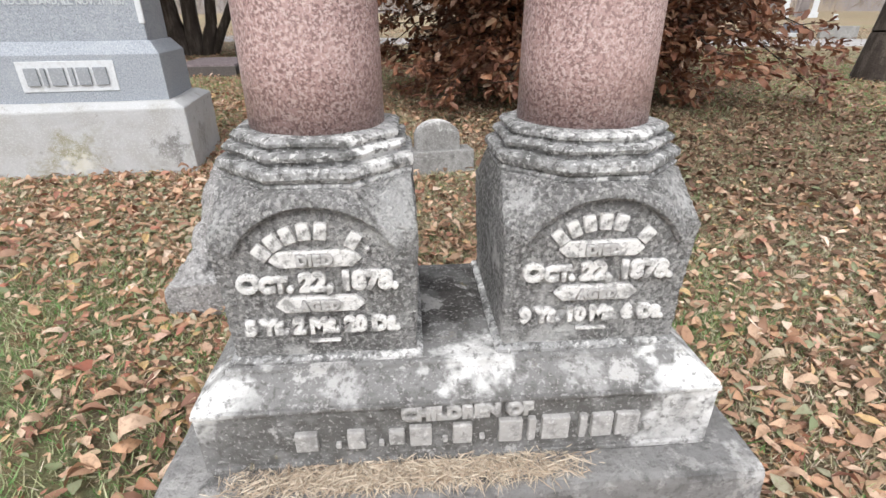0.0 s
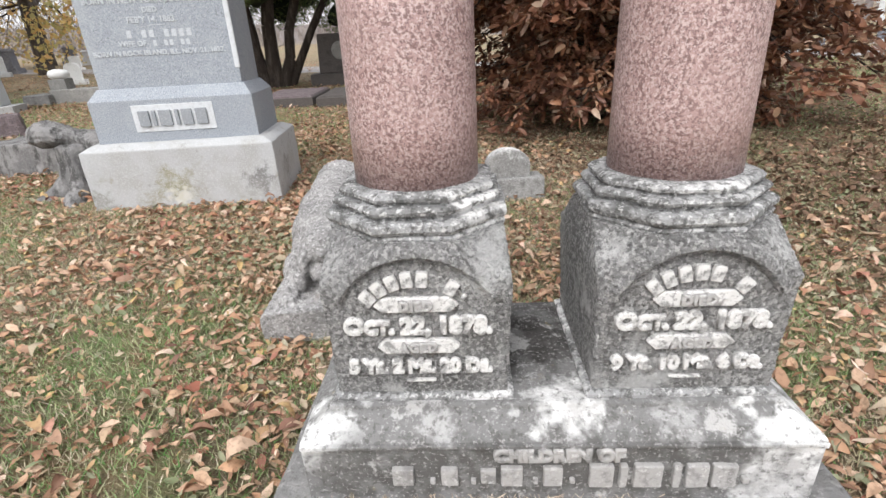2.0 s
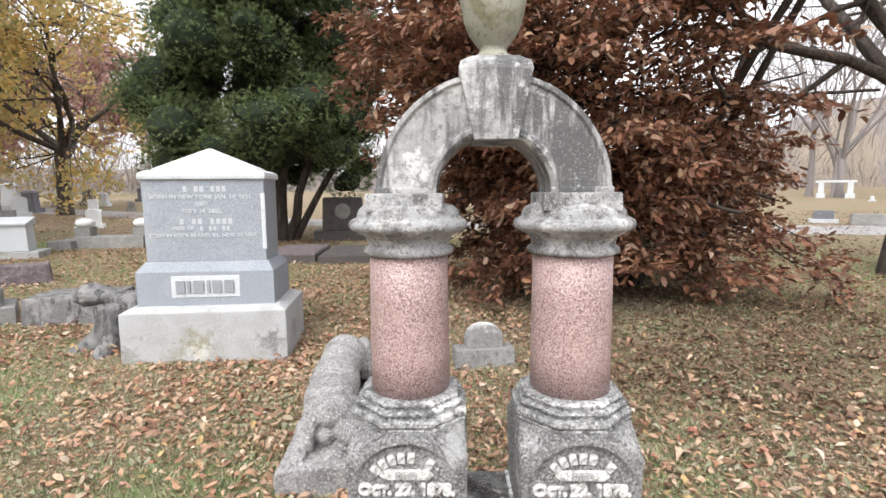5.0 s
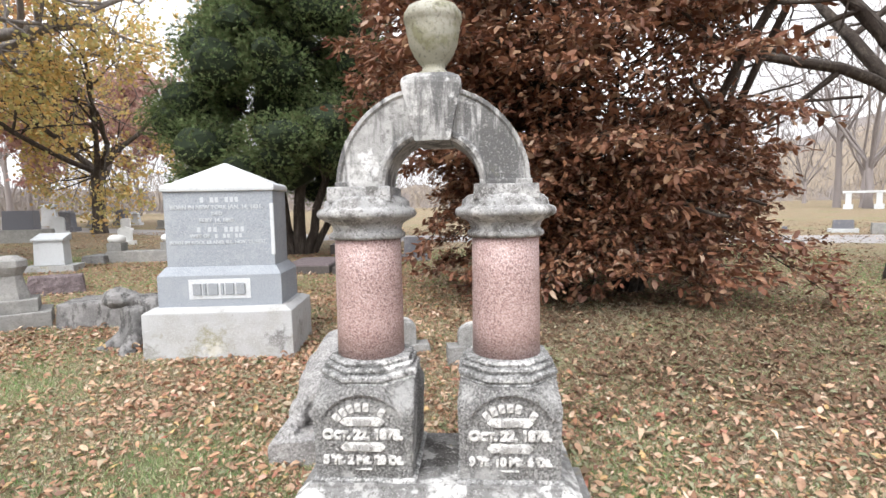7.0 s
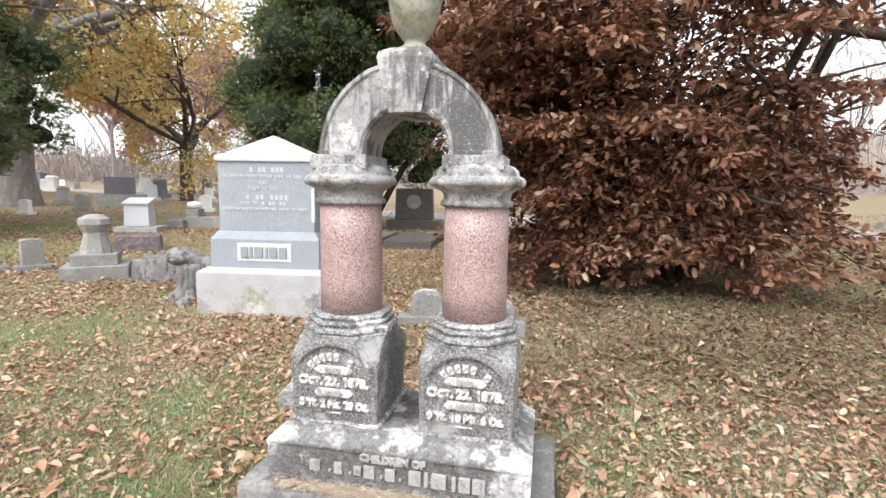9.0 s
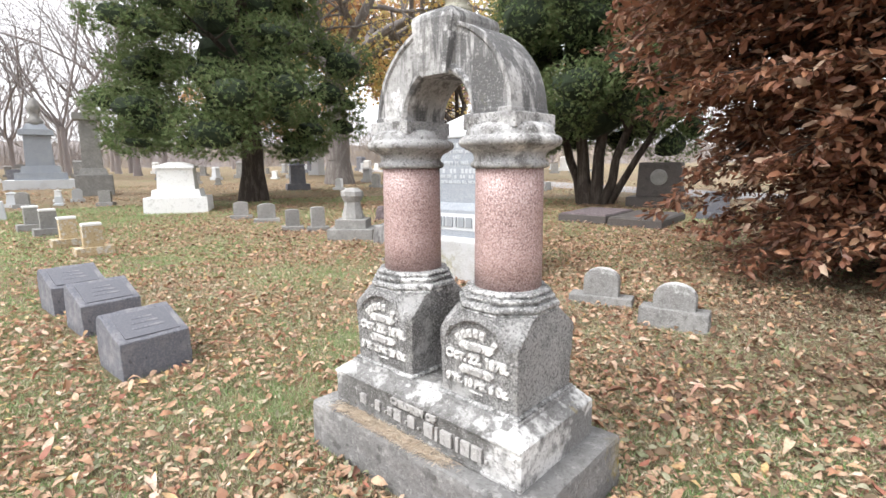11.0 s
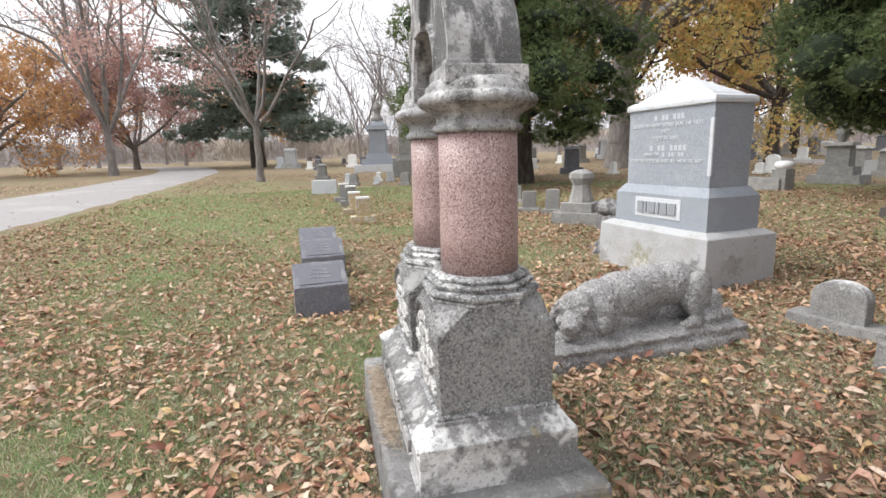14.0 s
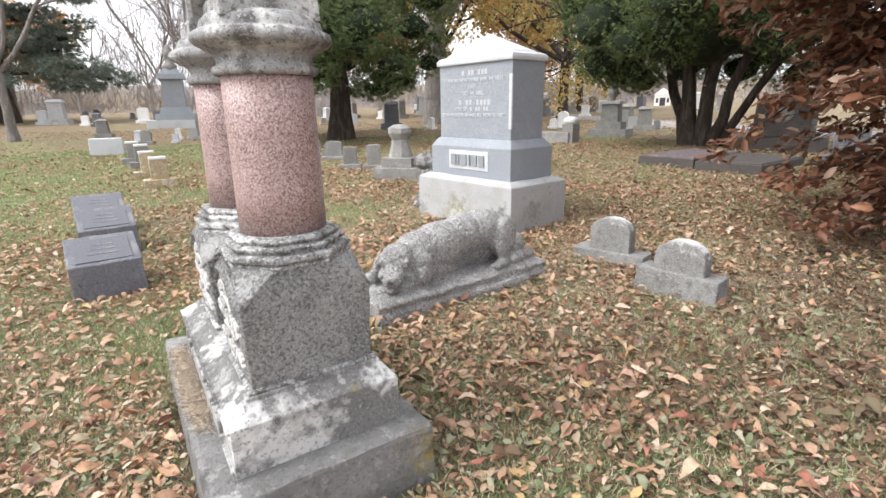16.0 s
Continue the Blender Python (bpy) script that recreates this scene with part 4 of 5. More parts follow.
def stepped(x, y, yaw, steps, label, category="gravestone", mats=(None,), name="stone_monument", names=("base", "die", "cap"), bev=0.01, group=""):
    """A monument of stacked tapering blocks: rows of half width, half depth, low, high, inset at the top."""
    t = thing(name, label, category, pose(x, y, gz(x, y), 0, 0, yaw), group)
    for k, (hx, hy, z0, z1, i) in enumerate(steps):
        part(names[min(k, len(names) - 1)], block(-hx, hx, -hy, hy, z0 if k else z0 - 0.15, z1, bev, i), mats[min(k, len(mats) - 1)], t)
    return t


# white monument near the wide evergreen
stepped(-12.9, 4.35, 60, [(0.78, 0.55, 0, 0.40, 0.02), (0.60, 0.42, 0.40, 0.60, 0.03), (0.46, 0.32, 0.60, 1.16, 0.03), (0.50, 0.36, 1.16, 1.22, 0.02), (0.47, 0.33, 1.22, 1.32, 0.28)],
        "white stepped granite monument with a low pointed cap", mats=(LIMEWHITE,), names=("base", "plinth", "die", "cap", "cap_slope"))
# little markers in the row behind
for k, (x, y, w, h) in enumerate(((-10.2, 4.78, 0.34, 0.34), (-9.2, 4.92, 0.40, 0.36), (-7.7, 4.70, 0.28, 0.36), (-7.25, 5.02, 0.28, 0.42))):
    marker(x, y, 62, w, h, 0.16, w + 0.18, 0.08, 0.30, "small pale weathered marker stone on a low base", group="row of small pale markers", rise=0.18 if k < 2 else 0.1, seed=30 + k)
# small monument with broken top
sm = thing("small_monument", "small weathered grey monument on two steps with a worn top", "gravestone", pose(-5.95, 4.95, gz(-5.95, 4.95), 0, 0, 40))
part("base", rough(block(-0.42, 0.42, -0.35, 0.35, -0.15, 0.20, 0.015), 0.008, 4, 51, 6), GREYSTONE, sm)
part("step", rough(block(-0.29, 0.29, -0.25, 0.25, 0.19, 0.37, 0.02), 0.006, 3, 52, 7), GREYSTONE, sm)
part("shaft", rough(loft([eight(0, 0, z, a, a, a * 0.5) for z, a in ((0.36, 0.20), (0.42, 0.19), (0.58, 0.15), (0.68, 0.135), (0.72, 0.16), (0.80, 0.20), (0.88, 0.19), (0.94, 0.10))], bevel=0.008), 0.008, 2, 53, 8), GREYSTONE, sm, "worn tapering shaft")
# rustic block with a log and stump carving beside the family monument
solid("rock_faced_marker", rough(block(-0.52, 0.52, -0.36, 0.36, -0.1, 0.33, 0.03, 0.03), 0.022, 5, 54, 5), DARKSTONE, "low dark rock-faced marker block with sloping top", "gravestone", pose(-4.85, 5.3, gz(-4.85, 5.3), 0, 0, 12))
stump = thing("tree_stump_stone", "carved grey stone tree stump with a rough log laid across it", "gravestone", pose(-3.72, 4.28, gz(-3.72, 4.28)))
rings = []
for z, r, lobe in ((-0.1, 0.34, 0.5), (0.02, 0.30, 0.45), (0.10, 0.22, 0.32), (0.20, 0.175, 0.2), (0.34, 0.155, 0.14), (0.44, 0.15, 0.12), (0.47, 0.11, 0.1)):
    rings.append([(r * (1 + lobe * math.cos(5 * a + 0.4)) * math.cos(a), r * (1 + lobe * math.cos(5 * a + 0.4)) * math.sin(a), z) for a in (2 * math.pi * k / 40 for k in range(40))])
part("stump", rough(loft(rings), 0.018, 1, 55, 8), DARKSTONE, stump, "stump with spreading roots", True)
rings = []
for k in range(13):
    g = k / 12
    r = 0.125 * math.sqrt(max(0.02, 1 - (2 * g - 1) ** 6)) * (1 + 0.25 * math.sin(g * 9))
    rings.append([(-0.42 + 0.74 * g, 0.05 + r * 1.25 * math.cos(a), 0.53 - 0.05 * g + 0.03 * math.sin(5 * g) + r * 0.8 * math.sin(a)) for a in (2 * math.pi * j / 18 for j in range(18))])
part("log", rough(loft(rings), 0.022, 2, 56, 9), DARKSTONE, stump, "rough split log").matrix_local = pose(0, 0, 0, 0, 4, 14)
# orange-lichened little stones
for k, (x, y) in enumerate(((-11.3, 0.95), (-10.4, 1.08), (-8.75, 1.08), (-7.6, 1.18))):
    t = marker(x, y, 90, 0.24 + 0.03 * (k % 2), 0.36, 0.13, 0.52, 0.13, 0.30, "small white-topped marker stone stained with orange lichen", BROWNSTONE if k > 1 else GREYSTONE, "row of lichened markers", 0.12, 60 + k)
    part("top_stone", block(-0.13, 0.13, -0.075, 0.075, 0.455, 0.50, 0.012), LIMEWHITE, t)
stepped(-14.0, 0.45, 86, [(0.40, 0.22, 0, 0.42, 0.03)], "pale grey block marker on the lawn", mats=(WHITEGRAN,), name="block_marker", names=("block",), bev=0.03)
# white pedestal with a sloping desk top
pd = thing("desk_marker", "white stone pedestal marker with a sloping top", "gravestone", pose(-9.7, 9.75, gz(-9.7, 9.75), 0, 0, 22) @ Matrix.Scale(0.88, 4))
part("base", block(-0.58, 0.58, -0.40, 0.40, -0.15, 0.16, 0.02), PALEGRAN, pd)
part("pedestal", block(-0.34, 0.34, -0.26, 0.26, 0.17, 0.82, 0.01, 0.02), WHITEGRAN, pd)
part("desk_top", loft([[(-0.36, -0.30, 0.81), (0.36, -0.30, 0.81), (0.36, 0.28, 0.81), (-0.36, 0.28, 0.81)], [(-0.36, -0.30, 0.86), (0.36, -0.30, 0.86), (0.36, 0.28, 1.0), (-0.36, 0.28, 1.0)]], bevel=0.01), WHITEGRAN, pd)
# coped plot with two urn posts
cop = thing("coped_plot", "dark stone plot coping with two white-topped posts", "grave plot", pose(-8.75, 11.5, gz(-8.75, 11.5), 0, 0, 10))
part("coping", block(-0.8, 0.8, -0.25, 0.25, -0.1, 0.30, 0.02), GREYSTONE, cop)
part("coping", block(-1.3, -0.7, -0.5, 0.3, -0.1, 0.22, 0.03, 0.04), FOUNDATION, cop)
for sx in (-0.62, 0.72):
    p = part("post", block(sx - 0.18, sx + 0.18, -0.18, 0.18, -0.1, 0.52, 0.015), GREYSTONE, cop)
    part("post_top", lathe([(0.13, 0.51), (0.20, 0.56), (0.22, 0.63), (0.17, 0.70), (0.06, 0.73)], 16, sx, 0), LIMEWHITE, p, "white worn bowl", True)
# dark granite family stone with ledger slabs under the many-stemmed evergreen
ds = thing("dark_monument", "dark brown granite gravestone on a wide step", "gravestone", pose(-3.3, 13.4, gz(-3.3, 13.4), 0, 0, 8))
part("step", block(-0.8, 0.8, -0.42, 0.42, -0.15, 0.28, 0.02), BROWNGRAN, ds)
part("die", block(-0.58, 0.58, -0.26, 0.26, 0.27, 1.22, 0.05, 0.03), BROWNGRAN, ds)
part("medallion", lathe([(0.22, 0), (0.22, 0.02), (0.18, 0.035), (0.02, 0.04)], 24), GREYSTONE, ds).matrix_local = pose(0, -0.243, 0.82, 90, 0, 0)
for k, (x, y) in enumerate(((-3.65, 10.35), (-2.45, 10.3))):
    stepped(x, y, 4, [(0.56, 0.95, 0, 0.14, 0.01), (0.53, 0.90, 0.14, 0.17, 0.02)], "low dark reddish granite ledger slab" if k == 0 else "low dark brown granite ledger slab", mats=(BROWNGRAN, BROWNGRAN if k else ROSESTONE), name="ledger_slab", names=("slab", "top"), group="ledger slabs")
stepped(-1.45, 11.7, 10, [(0.40, 0.2, 0, 0.14, 0.0), (0.26, 0.11, 0.14, 0.60, 0.02)], "small dark upright marker on a base", mats=(DARKGRAN,), names=("base", "tablet"))
solid("rock_faced_marker", rough(block(-0.45, 0.45, -0.28, 0.28, -0.1, 0.30, 0.05, 0.06), 0.03, 4, 58, 6), ROSESTONE, "low rough rose-coloured boulder marker", "gravestone", pose(-7.4, 7.25, gz(-7.4, 7.25), 0, 0, 40))
m2 = stepped(-8.7, 14.2, 20, [(0.62, 0.42, 0, 0.22, 0.02), (0.42, 0.3, 0.22, 0.45, 0.02), (0.28, 0.22, 0.45, 1.0, 0.02), (0.34, 0.27, 1.0, 1.1, 0.05)], "grey stepped monument with a draped urn", mats=(GREYSTONE,), names=("base", "step", "die", "cap"))
part("urn", lathe([(0.1, 1.09), (0.08, 1.15), (0.17, 1.28), (0.18, 1.38), (0.12, 1.48), (0.14, 1.52), (0.04, 1.60)], 16), GREYSTONE, m2, smooth=True)
# tall pedestal with a figure, and the short column
ped = stepped(-27.3, 3.6, 80, [(1.35, 1.1, 0, 0.38, 0.02), (0.95, 0.85, 0.38, 0.70, 0.02), (0.72, 0.66, 0.70, 1.0, 0.05), (0.52, 0.50, 1.0, 2.35, 0.05), (0.64, 0.60, 2.35, 2.6, 0.05), (0.45, 0.42, 2.6, 2.85, 0.12)],
              "tall grey granite pedestal monument with a stone finial", mats=(WHITEGRAN, GREYGRAN), names=("base", "step", "step", "die", "cornice", "cap"))
part("finial", rough(lathe([(0.32, 2.8), (0.35, 2.95), (0.2, 3.15), (0.18, 3.35), (0.26, 3.55), (0.16, 3.8), (0.06, 3.95)], 16), 0.06, 1, 59, 2), GREYSTONE, ped, smooth=True)
colm = stepped(-20.9, 4.2, 75, [(0.58, 0.58, 0, 0.75, 0.0), (0.46, 0.46, 0.75, 1.0, 0.08), (0.32, 0.32, 1.0, 2.75, 0.05), (0.44, 0.44, 2.75, 3.0, 0.0)], "grey stone column monument with an urn", mats=(GREYSTONE,), names=("base", "step", "shaft", "cap"))
part("urn", lathe([(0.2, 2.98), (0.14, 3.1), (0.28, 3.3), (0.30, 3.45), (0.2, 3.6), (0.05, 3.75)], 16), GREYSTONE, colm, smooth=True)
bs = stepped(-17.8, 17.3, 15, [(0.95, 0.45, 0, 0.5, 0.03), (0.55, 0.25, 0.5, 1.25, 0.02)], "black polished gravestone on a grey rock base", mats=(GREYSTONE, POLISH), names=("base", "tablet"))
# gateway of two white posts and a beam across the far lawn
gw = thing("stone_gateway", "pale stone gateway of two posts and a lintel", "gateway", pose(28.0, 36.4, gz(28.0, 36.4), 0, 0, -38))
for sx in (-0.85, 0.85):
    part("post", block(sx - 0.28, sx + 0.28, -0.28, 0.28, -0.2, 0.35, 0.03), WHITEGRAN, gw)
    part("post", block(sx - 0.17, sx + 0.17, -0.17, 0.17, 0.34, 1.15, 0.02), WHITEGRAN, gw)
part("lintel", block(-1.2, 1.2, -0.2, 0.2, 1.14, 1.30, 0.03), WHITEGRAN, gw)
stepped(12.9, 16.9, -30, [(0.42, 0.2, 0, 0.12, 0.0), (0.30, 0.12, 0.12, 0.42, 0.02)], "small dark granite marker beside the far drive", mats=(WHITEGRAN, DARKGRAN), names=("base", "tablet"))
stepped(11.2, 17.3, -30, [(0.12, 0.12, 0, 0.22, 0.05)], "small dark pointed marker in the far lawn", mats=(DARKGRAN,), names=("stone",))
stepped(13.6, 15.8, -30, [(0.5, 0.2, 0, 0.35, 0.02)], "low grey granite marker beside the far drive", mats=(GREYSTONE,), names=("stone",))
# white chapel far off
ch = thing("white_chapel", "small distant white gabled building with dark doorway", "building", pose(-34, 55, gz(-34, 55), 0, 0, 33) @ Matrix.Scale(0.38, 4))
part("wall", block(-2.3, 2.3, -4, 4, -0.3, 3.2, 0.02), WHITEPAINT, ch)
part("roof", loft([[(-2.65, y, 3.15), (2.65, y, 3.15), (0.0, y, 5.1)] for y in (-4.3, 4.3)]), WHITEPAINT, ch)
part("door", block(-0.8, 0.8, -4.06, -3.9, -0.2, 2.2, 0.01), DARKROOF, ch)
for sx in (-1.5, 1.5):
    part("window", block(sx - 0.32, sx + 0.32, -4.06, -3.9, 0.8, 2.1, 0.01), DARKROOF, ch)
# scattered far gravestones
frng = random.Random(7)


def scatter(n, x0, x1, y0, y1, big=1.0):
    for k in range(n):
        x, y = frng.uniform(x0, x1), frng.uniform(y0, y1)
        s = frng.uniform(0.55, 1.2) * big
        kind = frng.random()
        mat = frng.choice((GREYSTONE, GREYSTONE, WHITEGRAN, LIMEWHITE, DARKGRAN, PALEGRAN))
        yaw = 70 + frng.uniform(-12, 12) if x < -12 and y < 12 else frng.uniform(5, 30)
        word = {"weathered_grey_marker_stone": "grey weathered", "light_cut_granite": "light granite", "white_marble": "white marble", "dark_blue_grey_granite": "dark granite", "pale_rock_faced_granite": "pale granite"}[mat.name]
        if kind < 0.6:
            marker(x, y, yaw, 0.55 * s, 0.65 * s, 0.16, 0.8 * s, 0.16 * s, 0.34, word + " gravestone far off on the lawn", mat, "far gravestones", frng.choice((0.08, 0.2, 0.35)), k)
        else:
            stepped(x, y, yaw, [(0.55 * s, 0.42 * s, 0, 0.28 * s, 0.02), (0.36 * s, 0.28 * s, 0.28 * s, 1.15 * s, 0.03), (0.40 * s, 0.32 * s, 1.15 * s, 1.3 * s, 0.12)], word + " pedestal monument far off on the lawn", mats=(mat,), group="far gravestones")


scatter(26, -60, -26, -3, 16)
scatter(8, -24, -15.5, -0.5, 3.4, 0.5)
scatter(30, -45, -16, 20, 44)
scatter(10, -30, -16, 10, 17, 0.8)
scatter(8, -13, -9, 13.5, 18, 0.7)
scatter(5, 20, 40, 24, 36, 0.7)

# ---- trees ----
def sprays(name, rng, pts, out, size, mat, droop=0.2):
    N = len(pts)
    yaw = np.arctan2(out[:, 1], out[:, 0]) + rng.normal(0, 0.7, N)
    return leaves(name, rng, pts, rng.uniform(0.6, 1.3, N) * size, rng.uniform(0.5, 0.9, N) * size, yaw, rng.normal(droop, 0.6, N), rng.uniform(-1.2, 1.2, N), mat, SPRAY, curl=0.2)


def lump_crown(rng, lumps, per, size):
    """Points and outward ways over a heap of foliage lumps: rows of x y z radius squash."""
    P, O = [], []
    for x, y, z, r, q in lumps:
        n = int(per * r * r)
        d = rng.normal(0, 1, (n, 3))
        d /= np.linalg.norm(d, axis=1)[:, None]
        rad = r * (0.72 + 0.36 * rng.random(n))
        P.append(np.array([x, y, z]) + d * rad[:, None] * np.array([1, 1, q]))
        O.append(d)
    return np.concatenate(P), np.concatenate(O)


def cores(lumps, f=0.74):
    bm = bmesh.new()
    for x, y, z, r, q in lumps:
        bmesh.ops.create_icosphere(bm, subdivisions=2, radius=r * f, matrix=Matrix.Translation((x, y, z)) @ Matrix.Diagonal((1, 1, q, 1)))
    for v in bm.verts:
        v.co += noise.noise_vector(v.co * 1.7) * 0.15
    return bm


def evergreen(x, y, label, seed, shape, n, size, mat, stems, per=26, droop=0.2, lump=(0.55, 1.0), squash=(0.6, 0.95), core=0.64):
    """shape(z fraction) gives the crown's radius; stems are rows of foot offset, lean and thickness."""
    rng = np.random.default_rng(seed)
    z0 = gz(x, y)
    t = thing("evergreen_tree", label, "tree", pose(x, y, z0))
    segs, tips = [], []
    for fx, fy, lx, ly, r, h in stems:
        p, k = np.array([fx, fy, -0.1]), 9
        for s in range(k):
            q = np.array([fx + lx * (s + 1) / k, fy + ly * (s + 1) / k, h * (s + 1) / k]) + rng.normal(0, 0.04, 3)
            flare = 1.35 if s == 0 else 1.0
            segs.append((*p, *q, r * (1 - 0.75 * s / k) * flare, r * (1 - 0.75 * (s + 1) / k)))
            if s > 1:
                a = rng.uniform(0, 6.28)
                limb(rng, segs, tips, q, (math.cos(a), math.sin(a), 0.3), 1.6, r * 0.3, 1, kids=3)
            p = q
    part("trunk", tubes("trunk", segs, BARK, 10), BARK, t)
    lumps = []
    low, high, radius = shape
    for k in range(n):
        f = (k + rng.random()) / n
        z = low + (high - low) * f
        R = radius(f)
        a = k * 2.39996 + rng.normal(0, 0.4)
        rr = R * rng.uniform(0.55, 1.0)
        if noise.noise((1.3 * math.cos(a), 1.3 * math.sin(a), z * 0.8 + seed)) < -0.55:
            continue
        lr = rng.uniform(*lump) * (0.7 + 0.3 * R / radius(0.3))
        lumps.append((rr * math.cos(a), rr * math.sin(a), z, lr, rng.uniform(*squash)))
    P, O = lump_crown(rng, lumps, per / (size * size), size)
    part("crown", sprays("crown", rng, P, O, size, mat, droop), mat, t)
    # solid dark blobs added inside the lumps to stand in for crown shade
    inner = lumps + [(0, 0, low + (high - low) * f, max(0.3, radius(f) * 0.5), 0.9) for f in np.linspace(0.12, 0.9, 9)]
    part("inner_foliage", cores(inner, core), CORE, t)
    return t


evergreen(-5.2, 13.1, "tall many-stemmed dark green evergreen tree", 11, (1.65, 10.5, lambda f: 3.5 * (0.72 + 1.3 * f * (1 - f)) * (1 - 0.55 * f)), 150, 0.16, YEW,
          [(-0.22, 0, -2.2, 0.2, 0.15, 6), (-0.08, -0.1, -0.7, 0, 0.20, 7), (0.16, 0.0, 0.5, 0.1, 0.19, 6.5), (0.34, 0.05, 2.0, 0.2, 0.14, 6), (0.45, 0.12, 3.6, 0.3, 0.11, 6)], droop=-0.1)
evergreen(-15.0, 6.95, "broad dark green evergreen tree with low spreading boughs", 12, (1.55, 11.5, lambda f: 4.2 * (0.86 + 0.9 * f * (1 - f)) * (1 - 0.5 * f)), 125, 0.20, YEW,
          [(0.5, 0.3, 0.1, 0, 0.40, 8), (0.3, 0.3, 0.9, 0.4, 0.25, 7)], droop=0.15, lump=(0.5, 1.25), squash=(0.45, 0.85), core=0.5)
evergreen(-43, -5, "large distant dark pine with layered boughs", 13, (2.4, 26, lambda f: 6.9 * (1 - 0.74 * f) * (0.80 + 0.26 * math.sin(f * 56))), 190, 0.55, PINE, [(0, 0, 0, 0, 0.5, 22)], droop=0.25, lump=(0.8, 1.7), squash=(0.2, 0.34), core=0.3)


def copper_tree(x, y):
    """Tiers of drooping boughs that carry tufts of long dry leaves at the ends of flat side twigs."""
    rng = np.random.default_rng(21)
    t = thing("copper_leaved_tree", "spreading tree dense with dry copper-brown leaves down to the ground", "tree", pose(x, y, gz(x, y)))
    segs, tips = [], []
    for k in range(7):
        a = k * 0.9 + 0.3
        limb(rng, segs, tips, (0.12 * math.cos(a), 0.12 * math.sin(a), -0.1), (0.42 * math.cos(a), 0.42 * math.sin(a), 1), 5.2, 0.075, 1, spread=0.75, rise=0.03, kids=7, steps=8, wander=0.09, shrink=0.3)
    zs, rs = (0.15, 0.7, 1.5, 2.3, 3.0, 4.2, 5.5, 7.5, 9.0), (2.0, 2.7, 2.85, 2.85, 3.2, 3.5, 3.4, 2.7, 1.0)
    C, D, TW = [], [], []

    def bough(base, end, r, sag):
        d = end - base
        way = math.atan2(d[1], d[0])
        last = base
        for s in range(1, 11):
            g = s / 10
            q = base + d * g + np.array([0, 0, sag * math.sin(math.pi * g)]) + rng.normal(0, 0.025, 3)
            TW.append((*last, *q, r * (1.08 - g) + 0.003, r * (0.98 - g) + 0.003))
            last = q
            if g < 0.35:
                continue
            for side in (-1, 1):
                w = way + side * rng.uniform(0.5, 1.25)
                ln = rng.uniform(0.22, 0.52) * (1.25 - 0.6 * g)
                tip = q + ln * np.array([math.cos(w), math.sin(w), rng.normal(-0.12, 0.16)])
                TW.append((*q, *tip, 0.006, 0.003))
                for f in (0.5, 1.0):
                    C.append(q + (tip - q) * f)
                    D.append(w)
        C.append(last)
        D.append(way)

    made = 0
    while made < 420:
        z = 0.3 + 7.2 * rng.random() ** 1.05
        a = rng.uniform(0, 6.2832)
        z = round((z + 0.3 * noise.noise((math.cos(a) * 1.5, math.sin(a) * 1.5, 2.0))) / 0.42) * 0.42 + rng.normal(0, 0.08)
        if z < 0.25 or noise.noise((math.cos(a) * 2.2, math.sin(a) * 2.2, z * 1.1)) < (-0.12 if z < 1.4 else -0.2 if z < 2.6 else -0.30 if z < 3.6 else -0.10) + 0.16 * math.cos(a):
            continue
        low = 1 - min(1, max(0, (z - 2.0) / 1.6))
        R = np.interp(z, zs, rs) * (1 + 0.22 * noise.noise((math.cos(a) * 1.8, math.sin(a) * 1.8, z * 0.9))) * rng.uniform(0.72, 1.03)
        R *= (1 + 0.08 * max(0.0, math.cos(a)) * low) * (1 - 0.30 * max(0.0, -math.sin(a)) * (1 - min(1, max(0, (z - 1.6) / 1.6))))
        sh = -0.5 - 0.75 * (1 - low)
        end = np.array([sh + R * math.cos(a), R * math.sin(a), max(0.14, z - 0.14 * R)])
        base = np.array([sh * 0.5 + 0.12 * R * math.cos(a), 0.12 * R * math.sin(a), z + (0.25 if z < 2 else -0.35)])
        bough(base, end, 0.022, rng.uniform(0.12, 0.34))
        made += 1
